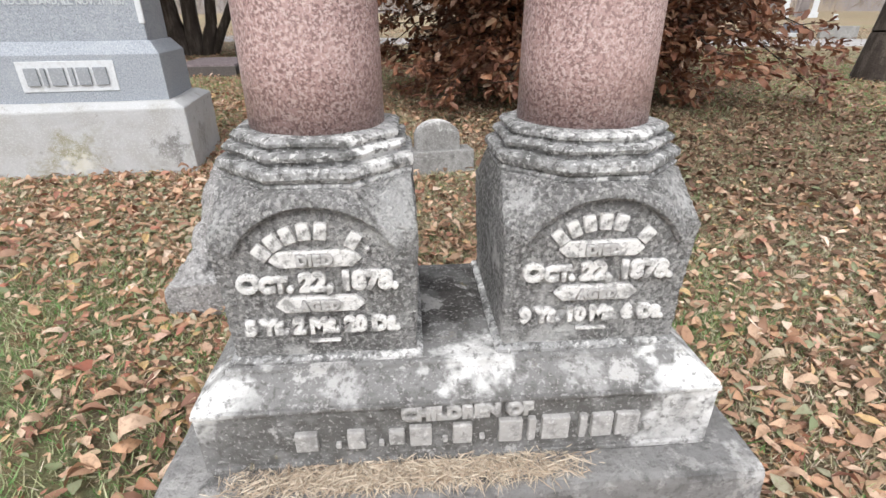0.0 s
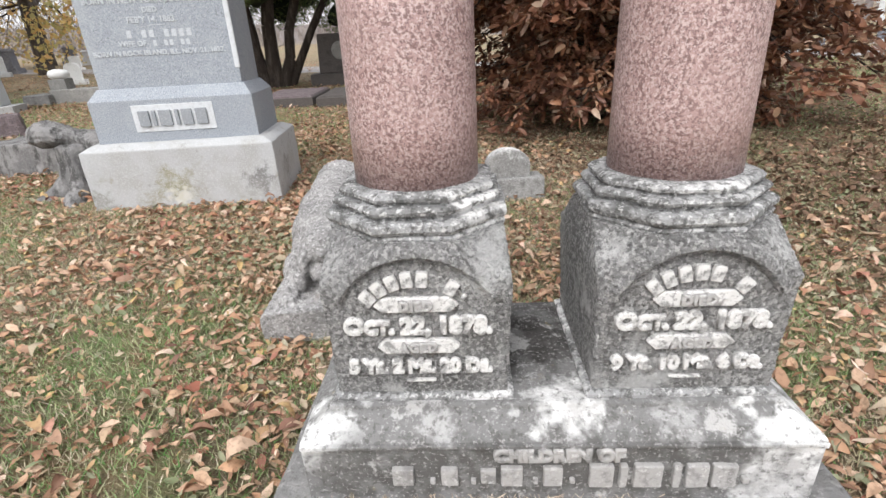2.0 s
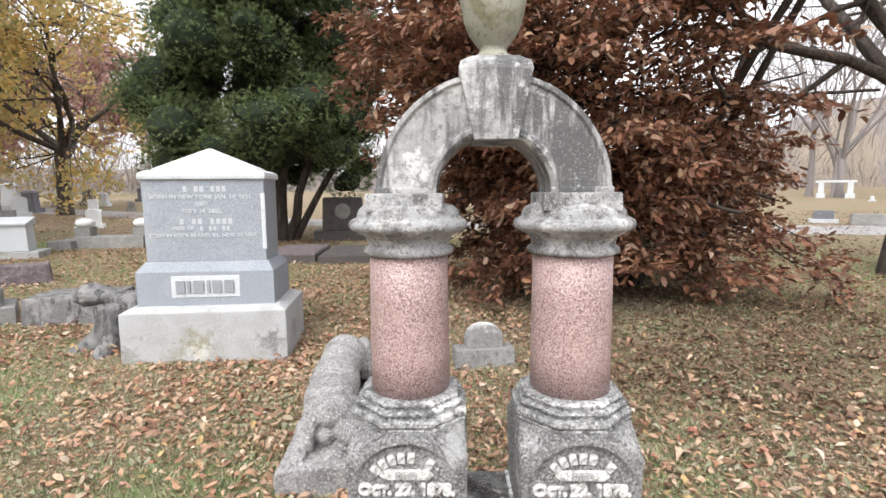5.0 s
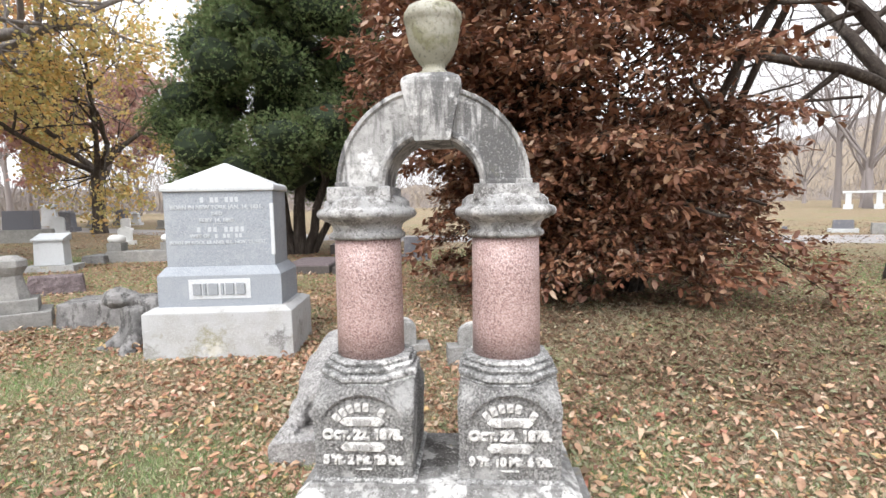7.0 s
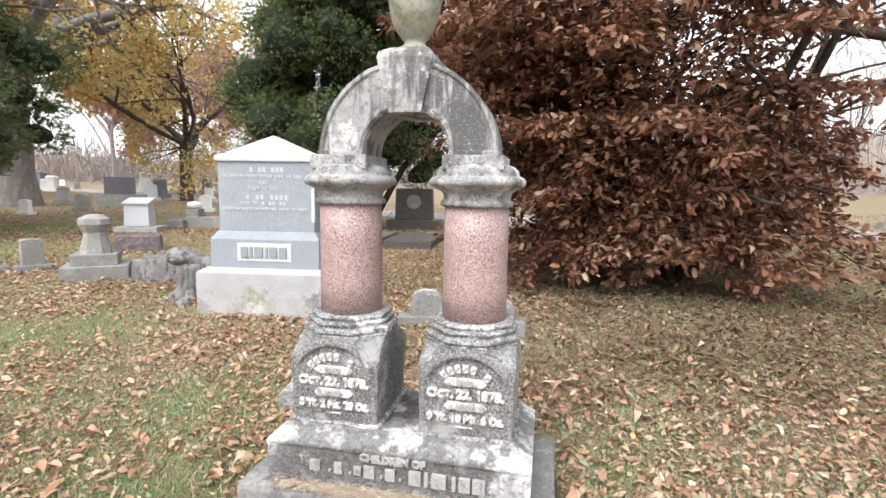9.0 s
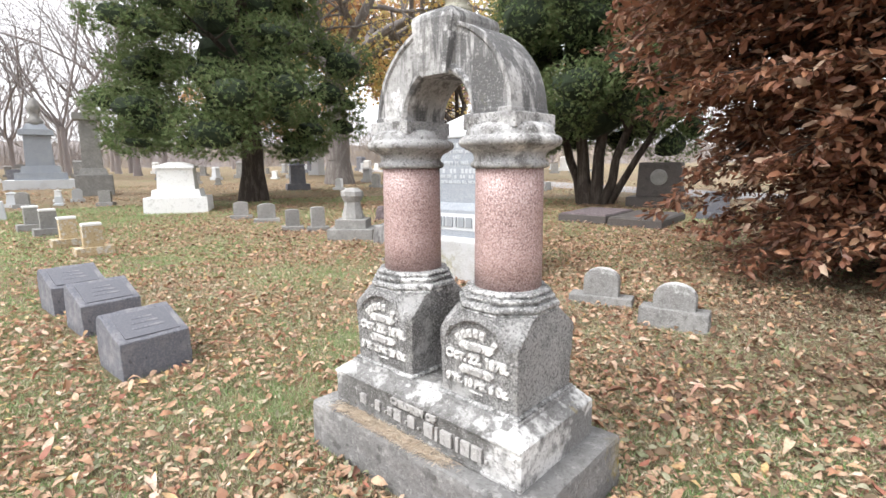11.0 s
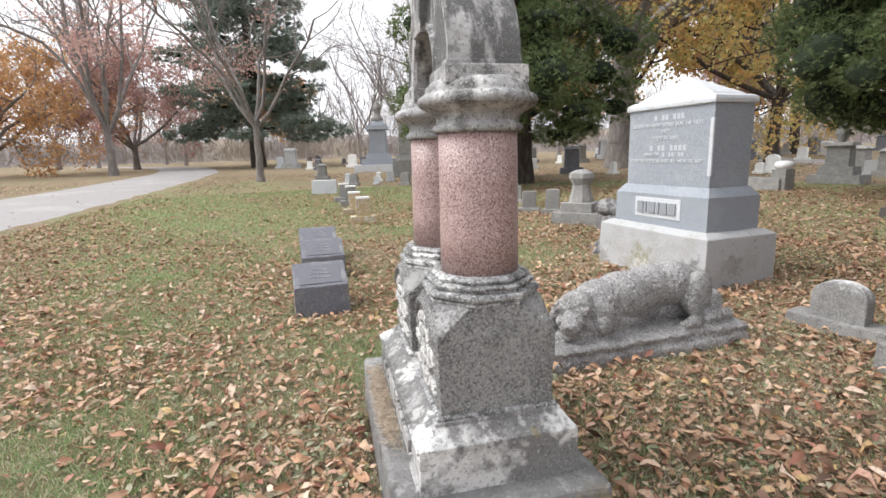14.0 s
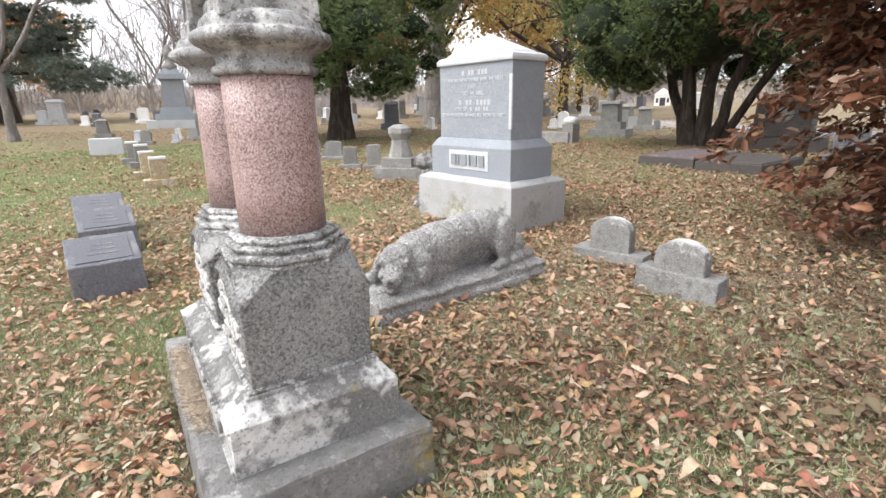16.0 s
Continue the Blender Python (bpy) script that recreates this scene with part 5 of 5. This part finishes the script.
    # long low boughs reaching out over the small markers' side
    for end, start, sag in (((-3.3, -1.2, 1.05), (-0.9, -0.3, 2.6), 0.25), ((-4.3, -0.7, 2.9), (-1.0, 0.0, 3.6), 0.1), ((-4.2, -1.2, 3.7), (-1.0, 0.0, 4.0), 0.1), ((-4.4, 0.1, 3.4), (-1.0, 0.0, 4.0), 0.1), ((-4.1, -0.6, 4.5), (-1.0, 0.0, 4.5), 0.1), ((-3.6, -1.8, 3.3), (-1.0, 0.0, 3.8), 0.1), ((-4.0, 0.8, 4.2), (-1.0, 0.0, 4.5), 0.1), ((-3.3, 0.35, 0.85), (-0.6, 0.1, 1.8), 0.2), ((-2.7, -1.5, 0.45), (-0.6, -0.2, 1.3), 0.2), ((-2.3, -2.0, 1.2), (-0.6, -0.3, 1.9), 0.2), ((2.2, -1.4, 0.55), (0.2, 0.0, 1.5), 0.2), ((1.5, -1.9, 0.6), (0.2, 0.0, 1.6), 0.2), ((0.6, -2.2, 0.5), (0.1, 0.0, 1.5), 0.2), ((-0.6, -2.2, 0.6), (-0.1, 0.0, 1.6), 0.2), ((-1.8, -1.9, 0.4), (-0.3, 0.0, 1.4), 0.2), ((2.3, 0.2, 1.0), (0.2, 0.0, 1.8), 0.2)):
        for _ in range(2):
            bough(np.array(start), np.array(end) + rng.normal(0, 0.15, 3), 0.03, sag)
    part("trunk", tubes("trunk", segs, BARK, 7), BARK, t, "dark branching stems")
    part("twig", tubes("twigs", TW, BARK, 4), BARK, t)
    n = 6
    T, A = np.repeat(np.array(C), n, 0), np.repeat(np.array(D), n)
    A = A + rng.normal(0, 0.95, len(A))
    L = rng.uniform(0.085, 0.165, len(A))
    part("crown", leaves("crown", rng, T + rng.normal(0, 0.045, T.shape), L, L * rng.uniform(0.36, 0.50, len(A)), A, rng.normal(0.34, 0.45, len(A)), rng.normal(0, 0.55, len(A)), COPPER, FULL, 0.25, 0.3), COPPER, t, "dry copper-brown leaves in tufts")
    # the thick shaded middle of the crown
    n = 38000
    z = 0.7 + 5.3 * rng.random(n) ** 1.5
    a, f = rng.uniform(0, 6.2832, n), rng.random(n) ** 0.5
    R = np.interp(z, zs, rs) * np.where(z < 1.5, 0.66, 0.80) * f
    sh = -0.5 - 0.75 * np.clip((z - 2.0) / 1.6, 0, 1)
    P = np.column_stack([sh + R * np.cos(a), R * np.sin(a), z - 0.1 * R])
    P = P[patches(P, 1.6, 3.0) + 0.6 * np.sin(P[:, 2] * 7.5 + P[:, 0]) > -0.55 + 0.5 * np.clip(P[:, 0] - 0.2, 0, 1.6) + 0.3 * np.clip(P[:, 2] - 3.0, 0, 1.5)]
    n = len(P)
    L = rng.uniform(0.10, 0.17, n)
    part("inner_crown", leaves("inner_crown", rng, P, L, L * 0.45, rng.uniform(0, 6.28, n), rng.normal(0.3, 0.5, n), rng.normal(0, 0.7, n), COPPER, PLAIN, 0.3, 0.0), COPPER, t)


copper_tree(2.75, 7.35)


def broadleaf(name, x, y, label, seed, h, r, bark, level=3, kids=5, leaf=None, count=0, size=0.12, spread=0.62, rise=0.1, limbs=5, fork=0.35, lean=(0, 0), sides=6, crown="crown", keep=lambda p: True, boughs=(), rising=(0.5, 1.3)):
    rng = np.random.default_rng(seed)
    t = thing(name, label, "tree", pose(x, y, gz(x, y)))
    segs, tips = [], []
    p = np.array([0, 0, -0.1])
    k = 5
    for s in range(k):
        q = np.array([lean[0] * (s + 1) / k, lean[1] * (s + 1) / k, h * fork * (s + 1) / k]) + rng.normal(0, 0.02, 3)
        segs.append((*p, *q, r * (1.35 if s == 0 else 1.05 - 0.06 * s), r * (1.0 - 0.06 * s)))
        p = q
    for c in range(limbs):
        a = c * 6.2832 / limbs + rng.normal(0, 0.3)
        up = rng.uniform(*rising)
        limb(rng, segs, tips, p - np.array([0, 0, rng.random() * h * 0.06]), (math.cos(a), math.sin(a), up), h * (1 - fork) * rng.uniform(0.6, 0.8), r * 0.5, level, spread, rise, kids, 6, 0.14, 0.55)
    for b, d, ln, br in boughs:
        limb(rng, segs, tips, b, d, ln, br, 3, 0.62, 0.0, 5, 7, 0.13, 0.42, 0.3)
    part("trunk", tubes("trunk", segs[:k], bark, 10), bark, t)
    part("branching", tubes("branching", segs[k:], bark, sides), bark, t)
    if count:
        T = np.array([q for q, _ in tips if keep(q)])
        C = T[rng.integers(0, len(T), count)] + rng.normal(0, 0.22, (count, 3))
        L = rng.uniform(0.7, 1.3, count) * size
        part(crown, leaves(crown, rng, C, L, L * 0.8, rng.uniform(0, 6.28, count), rng.normal(0.5, 0.6, count), rng.normal(0, 0.8, count), leaf, curl=0.0), leaf, t)
    return t


broadleaf("maple_tree", -18.8, 22.6, "large maple in golden and green autumn leaf", 31, 12, 0.30, BARK, 4, 4, YELLOW, 13000, 0.20, rise=0.03, limbs=7, fork=0.26, rising=(0.3, 1.3))
broadleaf("maple_tree", -27, 33, "distant maple with dull red leaves", 32, 13, 0.32, BARK, 3, 5, REDLEAF, 16000, 0.30, limbs=7)
broadleaf("maple_tree", -29, 21, "maple thick with rust-orange leaves", 33, 14, 0.34, BARK, 3, 5, ORANGE, 16000, 0.30, limbs=7)
broadleaf("old_tree", -20.4, 15.0, "old dark-trunked tree with heavy bare spreading limbs", 34, 17, 0.62, GREYBARK, 3, 5, YELLOW, 2500, 0.2, spread=0.7, rise=0.03, limbs=6, fork=0.34, boughs=(((0, 0, 5.6), (0.75, 0.62, 0.42), 9.5, 0.24), ((0, 0, 6.0), (0.35, 0.9, 0.35), 8.0, 0.2), ((0, 0, 5.2), (0.6, -0.5, 0.45), 7.0, 0.2)))
broadleaf("bare_tree", 7.5, 7.7, "large bare tree with long low drooping limbs", 35, 12, 0.27, BARK, 4, 4, sides=4, spread=0.66, rise=0.02, limbs=6, fork=0.27, lean=(0.35, 0.1), boughs=(((0.2, 0.05, 2.9), (-1, -0.15, 0.32), 4.2, 0.13), ((0.25, 0.05, 3.1), (-1, -0.35, 0.55), 4.6, 0.12)))
broadleaf("maple_tree", -21.1, -2.3, "young grey-barked maple with a few pale red leaves", 36, 11.5, 0.16, GREYBARK, 4, 5, REDLEAF, 3000, 0.10, rise=0.10, limbs=7, fork=0.22, rising=(1.1, 2.6), spread=0.45, sides=4, keep=lambda p: 3.0 < p[2] < 6.5 and p[1] < 1.5)
broadleaf("bare_tree", -32.4, -12.2, "bare grey tree beside the drive", 37, 16, 0.25, GREYBARK, 4, 5, fork=0.2, sides=4, limbs=8, rise=0.10, rising=(1.2, 3.0), spread=0.42)
broadleaf("maple_tree", -45.5, -15.2, "distant maple with dusky red leaves", 38, 12, 0.28, GREYBARK, 4, 4, REDLEAF, 16000, 0.22, limbs=7, fork=0.18)
broadleaf("maple_tree", -35.5, -20.5, "distant spreading tree thick with olive-brown leaves by the drive", 45, 10, 0.28, GREYBARK, 4, 4, ORANGE, 20000, 0.20, limbs=8, fork=0.16, rise=0.0, rising=(0.3, 1.4))
broadleaf("maple_tree", -55, -6, "distant rust-brown tree behind the drive", 39, 10, 0.3, GREYBARK, 3, 5, ORANGE, 12000, 0.28, limbs=7)

# bare trees farther off, in three growths
kinds = [broadleaf("bare_tree", x, y, "tall bare grey tree far off in the cemetery", s, h, 0.22, TWIG, 4, 4, limbs=6, fork=f, sides=3, rise=0.1, rising=(1.1, 2.6), spread=0.45) for x, y, s, h, f in ((-46, 8, 41, 17, 0.22), (-52, 14, 42, 19, 0.3), (-40, 13, 43, 15, 0.2))]
for k in kinds:
    tagged(k, group="far bare trees")
trng = random.Random(12)
for k in range(38):
    a = radians(trng.choice((trng.uniform(155, 200), trng.uniform(160, 210), trng.uniform(30, 66), trng.uniform(110, 160))))
    r = trng.uniform(42, 85)
    x, y = r * math.cos(a), 1 + r * math.sin(a)
    if abs(y + 7.4) < 4:
        continue
    copy_thing(kinds[k % 3], pose(x, y, gz(x, y), 0, 0, trng.uniform(0, 360)) @ Matrix.Scale(trng.uniform(0.8, 1.25), 4))


def far_woods():
    """Upright strokes of trunks and twigs, thick below and ragged above."""
    rng = np.random.default_rng(77)
    N = 100000
    a = rng.uniform(radians(5), radians(245), N)
    r = rng.uniform(72, 135, N)
    k = np.round(a * 60) / 60
    top = 10 + 4.0 * np.sin(k * 7 + 1) + 2.5 * np.sin(k * 23) + 2.2 * np.sin(k * 61) + 13 * np.exp(-((a - 0.8) / 0.34) ** 2)
    z = 1.0 + np.maximum(3, top) * rng.random(N) ** 1.5
    P = np.column_stack([r * np.cos(a), r * np.sin(a), z])
    L = rng.uniform(0.9, 3.4, N)
    return leaves("far_woods", rng, P, L, L * rng.uniform(0.012, 0.045, N), rng.uniform(0, 6.28, N), rng.normal(-1.15, 0.5, N), rng.uniform(0, 3, N), HAZE, curl=0.0)


solid("far_woods", far_woods(), HAZE, "hazy grey-brown belt of distant leafless woodland", "woods", kind="stuff")
bm = bmesh.new()
prev = None
for k in range(361):
    a = radians(k)
    h = 8.5 + 2.0 * noise.noise((math.cos(a) * 5, math.sin(a) * 5, 9)) + 1.6 * noise.noise((math.cos(a) * 30, math.sin(a) * 30, 4)) + 17 * math.exp(-((k - 46) / 20) ** 2)
    row = [bm.verts.new(((r * math.cos(a)), r * math.sin(a), z)) for r, z in ((150, 0.5), (156, h * 0.7), (175, h), (200, 0.5))]
    if prev:
        for j in range(3):
            bm.faces.new((prev[j], row[j], row[j + 1], prev[j + 1]))
    prev = row
solid("backdrop", bm, HAZE, "low hazy wooded rise at the horizon", "backdrop", kind="structure", smooth=True)

# ---- fallen leaves and grass ----
lr = np.random.default_rng(99)
SOLIDS = [(0.03, 1.05, 0, 0.72, 0.41), (-0.925, 2.63, 4, 0.25, 0.80), (-2.61, 4.34, 7, 0.79, 0.48), (0.17, 3.92, 9, 0.30, 0.12), (-0.66, 4.2, 14, 0.33, 0.12), (-2.52, 0.4, 4, 0.25, 0.29), (-3.72, 0.42, 4, 0.25, 0.29), (-4.6, 0.36, 4, 0.25, 0.29), (-3.72, 4.28, 0, 0.2, 0.2), (-4.85, 5.3, 12, 0.52, 0.36)]


def clear(P, pad=0.0):
    ok = np.ones(len(P), bool)
    for x, y, yaw, hx, hy in SOLIDS:
        c, s = math.cos(radians(yaw)), math.sin(radians(yaw))
        dx, dy = P[:, 0] - x, P[:, 1] - y
        ok &= ~((np.abs(c * dx + s * dy) < hx + pad) & (np.abs(-s * dx + c * dy) < hy + pad))
    ok &= ~((P[:, 1] < -5.0) & (P[:, 1] > -9.8) & (lr.random(len(P)) < 0.97))
    return ok


def lush(P):
    return np.clip(sum(np.exp(-((P[:, 0] - x) ** 2 + (P[:, 1] - y) ** 2) / (r * r)) for x, y, r in GREENS), 0, 1)


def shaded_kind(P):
    """Where the copper-leaved tree's dull brown leaves lie, darkened to paint its shade."""
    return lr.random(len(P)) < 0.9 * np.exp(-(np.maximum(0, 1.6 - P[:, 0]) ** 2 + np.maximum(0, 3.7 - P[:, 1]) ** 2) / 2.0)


def litter(n, x0, x1, y0, y1, near, far):
    """Places on the lawn: thick by the copper tree and the stones, thin in the open."""
    P = np.stack([lr.uniform(x0, x1, n), lr.uniform(y0, y1, n)], 1)
    r = np.hypot(P[:, 0] - 0.3, P[:, 1] - 1.5)
    thick = 0.40 + 0.40 * patches(P, 0.9, 1.0) + 0.26 * patches(P, 3.1, 4.0)
    thick += 0.42 * np.exp(-((P[:, 0] - 1.6) ** 2 + (P[:, 1] - 4.6) ** 2) / 14) + 0.25 * np.exp(-((P[:, 0] + 2.2) ** 2 + (P[:, 1] - 3.2) ** 2) / 3)
    thick += 0.06 * (1 / (1 + np.exp((P[:, 0] + 0.9) * 2))) * (1 / (1 + np.exp((P[:, 1] - 2.4) * 3)))
    thick += 0.12 * np.clip((r - 5) / 2, 0, 1)
    thick += 0.35 * np.exp(-((P[:, 1] + 4.5) / 0.8) ** 2) * (P[:, 0] < 4)
    thick += 0.10 * (P[:, 0] < -1)
    thick -= 0.36 * lush(P)
    keep = (r >= near) & (r < far) & (lr.random(n) < thick) & clear(P)
    P = P[keep]
    return np.column_stack([P, height(P[:, 0], P[:, 1])])


P = litter(155000, -6.5, 6.5, -3.5, 8.5, 0, 6.2)
N = len(P)
P[:, 2] += lr.random(N) ** 1.5 * 0.028 + 0.006
L = 0.026 + 0.070 * lr.random(N) ** 1.7
green = lr.random(N) < 0.15 + 0.34 * np.clip(patches(P, 2.3, 5.0) + 0.25, 0, 1) * (P[:, 0] < 2.5)
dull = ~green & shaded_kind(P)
for pick, mat, words in ((dull, BEECH, "dull brown fallen leaves, shade-darkened, under the copper-leaved tree"), (~green & ~dull, FALLEN, "tan, rust and brown fallen leaves lying on the grass"), (green, OLIVE, "grey-green fallen leaves lying among the brown ones")):
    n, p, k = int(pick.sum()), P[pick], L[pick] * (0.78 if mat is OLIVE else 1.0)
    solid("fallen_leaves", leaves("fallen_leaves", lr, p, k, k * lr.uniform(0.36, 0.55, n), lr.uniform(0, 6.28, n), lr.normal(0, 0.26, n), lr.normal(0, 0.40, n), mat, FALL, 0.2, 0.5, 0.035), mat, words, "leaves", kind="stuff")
P = litter(2600, -4, 5, -2.5, 6, 0, 5)
N = len(P)
P[:, 2] += lr.random(N) * 0.03 + 0.02
L = lr.uniform(0.075, 0.12, N)
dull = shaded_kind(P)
for pick, mat, words in ((dull, BEECH, "large curled dull brown leaves, shade-darkened, under the tree"), (~dull, FALLEN, "large curled brown leaves lying among the grass")):
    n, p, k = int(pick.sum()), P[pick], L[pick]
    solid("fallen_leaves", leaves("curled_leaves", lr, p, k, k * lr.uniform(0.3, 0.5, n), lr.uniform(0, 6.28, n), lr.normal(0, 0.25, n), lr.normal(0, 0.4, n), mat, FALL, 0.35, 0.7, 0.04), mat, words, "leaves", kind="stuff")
P = litter(230000, -6.5, 6.5, -3.5, 8.5, 0, 6.2)
N = len(P)
P[:, 2] += lr.random(N) * 0.012 + 0.002
L = 0.015 + 0.045 * lr.random(N) ** 1.5
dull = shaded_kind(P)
for pick, mat, words in ((dull, BEECH, "crumbled bits of leaves, darkened for the tree's shade"), (~dull, FALLEN, "crumbled bits of brown leaves in the grass")):
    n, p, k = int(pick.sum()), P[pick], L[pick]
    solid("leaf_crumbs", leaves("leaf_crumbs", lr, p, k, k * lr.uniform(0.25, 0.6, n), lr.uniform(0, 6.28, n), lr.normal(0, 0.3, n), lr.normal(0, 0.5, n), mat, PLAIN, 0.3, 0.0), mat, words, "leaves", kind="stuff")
P = litter(300000, -16, 9, -6, 14, 6.0, 14)
N = len(P)
P[:, 2] += lr.random(N) * 0.02 + 0.004
L = 0.03 + 0.05 * lr.random(N) ** 1.5
solid("leaf_crumbs", leaves("leaf_crumbs", lr, P, L, L * lr.uniform(0.2, 0.5, N), lr.uniform(0, 6.28, N), lr.normal(0, 0.3, N), lr.normal(0, 0.5, N), FALLEN, PLAIN, 0.3, 0.0), FALLEN, "bits of brown leaves strewn in the farther lawn", "leaves", kind="stuff")
P = litter(330000, -30, 22, -16, 26, 6.0, 27)
d = np.hypot(P[:, 0], P[:, 1] - 1)
P = P[lr.random(len(P)) < np.clip(8 / d, 0.15, 1)]
N = len(P)
P[:, 2] += lr.random(N) * 0.03 + 0.01
L = lr.uniform(0.045, 0.10, N)
dull = lr.random(N) < np.where((P[:, 0] > 0) & (P[:, 1] > 0), 0.85, 0.3)
for pick, mat, words in ((dull, BEECH, "dull brown fallen leaves over the farther lawn"), (~dull, FALLEN, "tan and rust fallen leaves scattered over the farther lawn")):
    n, p, k = int(pick.sum()), P[pick], L[pick]
    solid("fallen_leaves", leaves("far_fallen_leaves", lr, p, k, k * 0.5, lr.uniform(0, 6.28, n), lr.normal(0, 0.3, n), lr.normal(0, 0.4, n), mat, PLAIN, 0.3, 0.0), mat, words, "leaves", kind="stuff")


def grass(n, x0, x1, y0, y1, near, far, h, w, mat=GRASS, dry=False):
    P = np.stack([lr.uniform(x0, x1, n), lr.uniform(y0, y1, n)], 1)
    r = np.hypot(P[:, 0] - 0.3, P[:, 1] - 1.5)
    thick = 0.55 + 0.4 * patches(P, 1.3, 2.0) + 0.3 * patches(P, 4.0, 7.0)
    thick += 0.9 * lush(P) - 0.3 * np.exp(-((P[:, 0] - 2.2) ** 2 + (P[:, 1] - 5.2) ** 2) / 9)
    if dry:
        thick = 1.2 - 0.7 * thick
    P = P[(r >= near) & (r < far) & (lr.random(n) < thick) & clear(P, -0.01) & ~((P[:, 1] < -5.0) & (P[:, 1] > -9.8))]
    n = len(P)
    base = np.column_stack([P, height(P[:, 0], P[:, 1]) - 0.008])
    a = lr.uniform(0, 6.28, n)
    side = np.column_stack([np.cos(a), np.sin(a), np.zeros(n)]) * (w * lr.uniform(0.6, 1.3, n))[:, None]
    tip = base + np.column_stack([lr.normal(0, 0.55, n) * h, lr.normal(0, 0.55, n) * h, lr.uniform(0.4, 1.1, n) * h])
    return bulk("grass", np.stack([base - side, base + side, tip], 1), [(0, 1, 2)], mat)


solid("grass", grass(350000, -5, 5, -2.6, 6.5, 0, 5.4, 0.045, 0.0027), GRASS, "short lawn grass, green mixed with dry tan blades", "grass", kind="stuff")
solid("grass", grass(420000, -5, 5, -2.6, 6.5, 0, 5.4, 0.035, 0.0027, DRYGRASS, True), DRYGRASS, "dry tan blades and clippings in the lawn", "grass", kind="stuff")
solid("grass", grass(480000, -16, 9, -7, 14, 5.2, 16, 0.05, 0.006), GRASS, "thin autumn lawn grass farther off", "grass", kind="stuff")
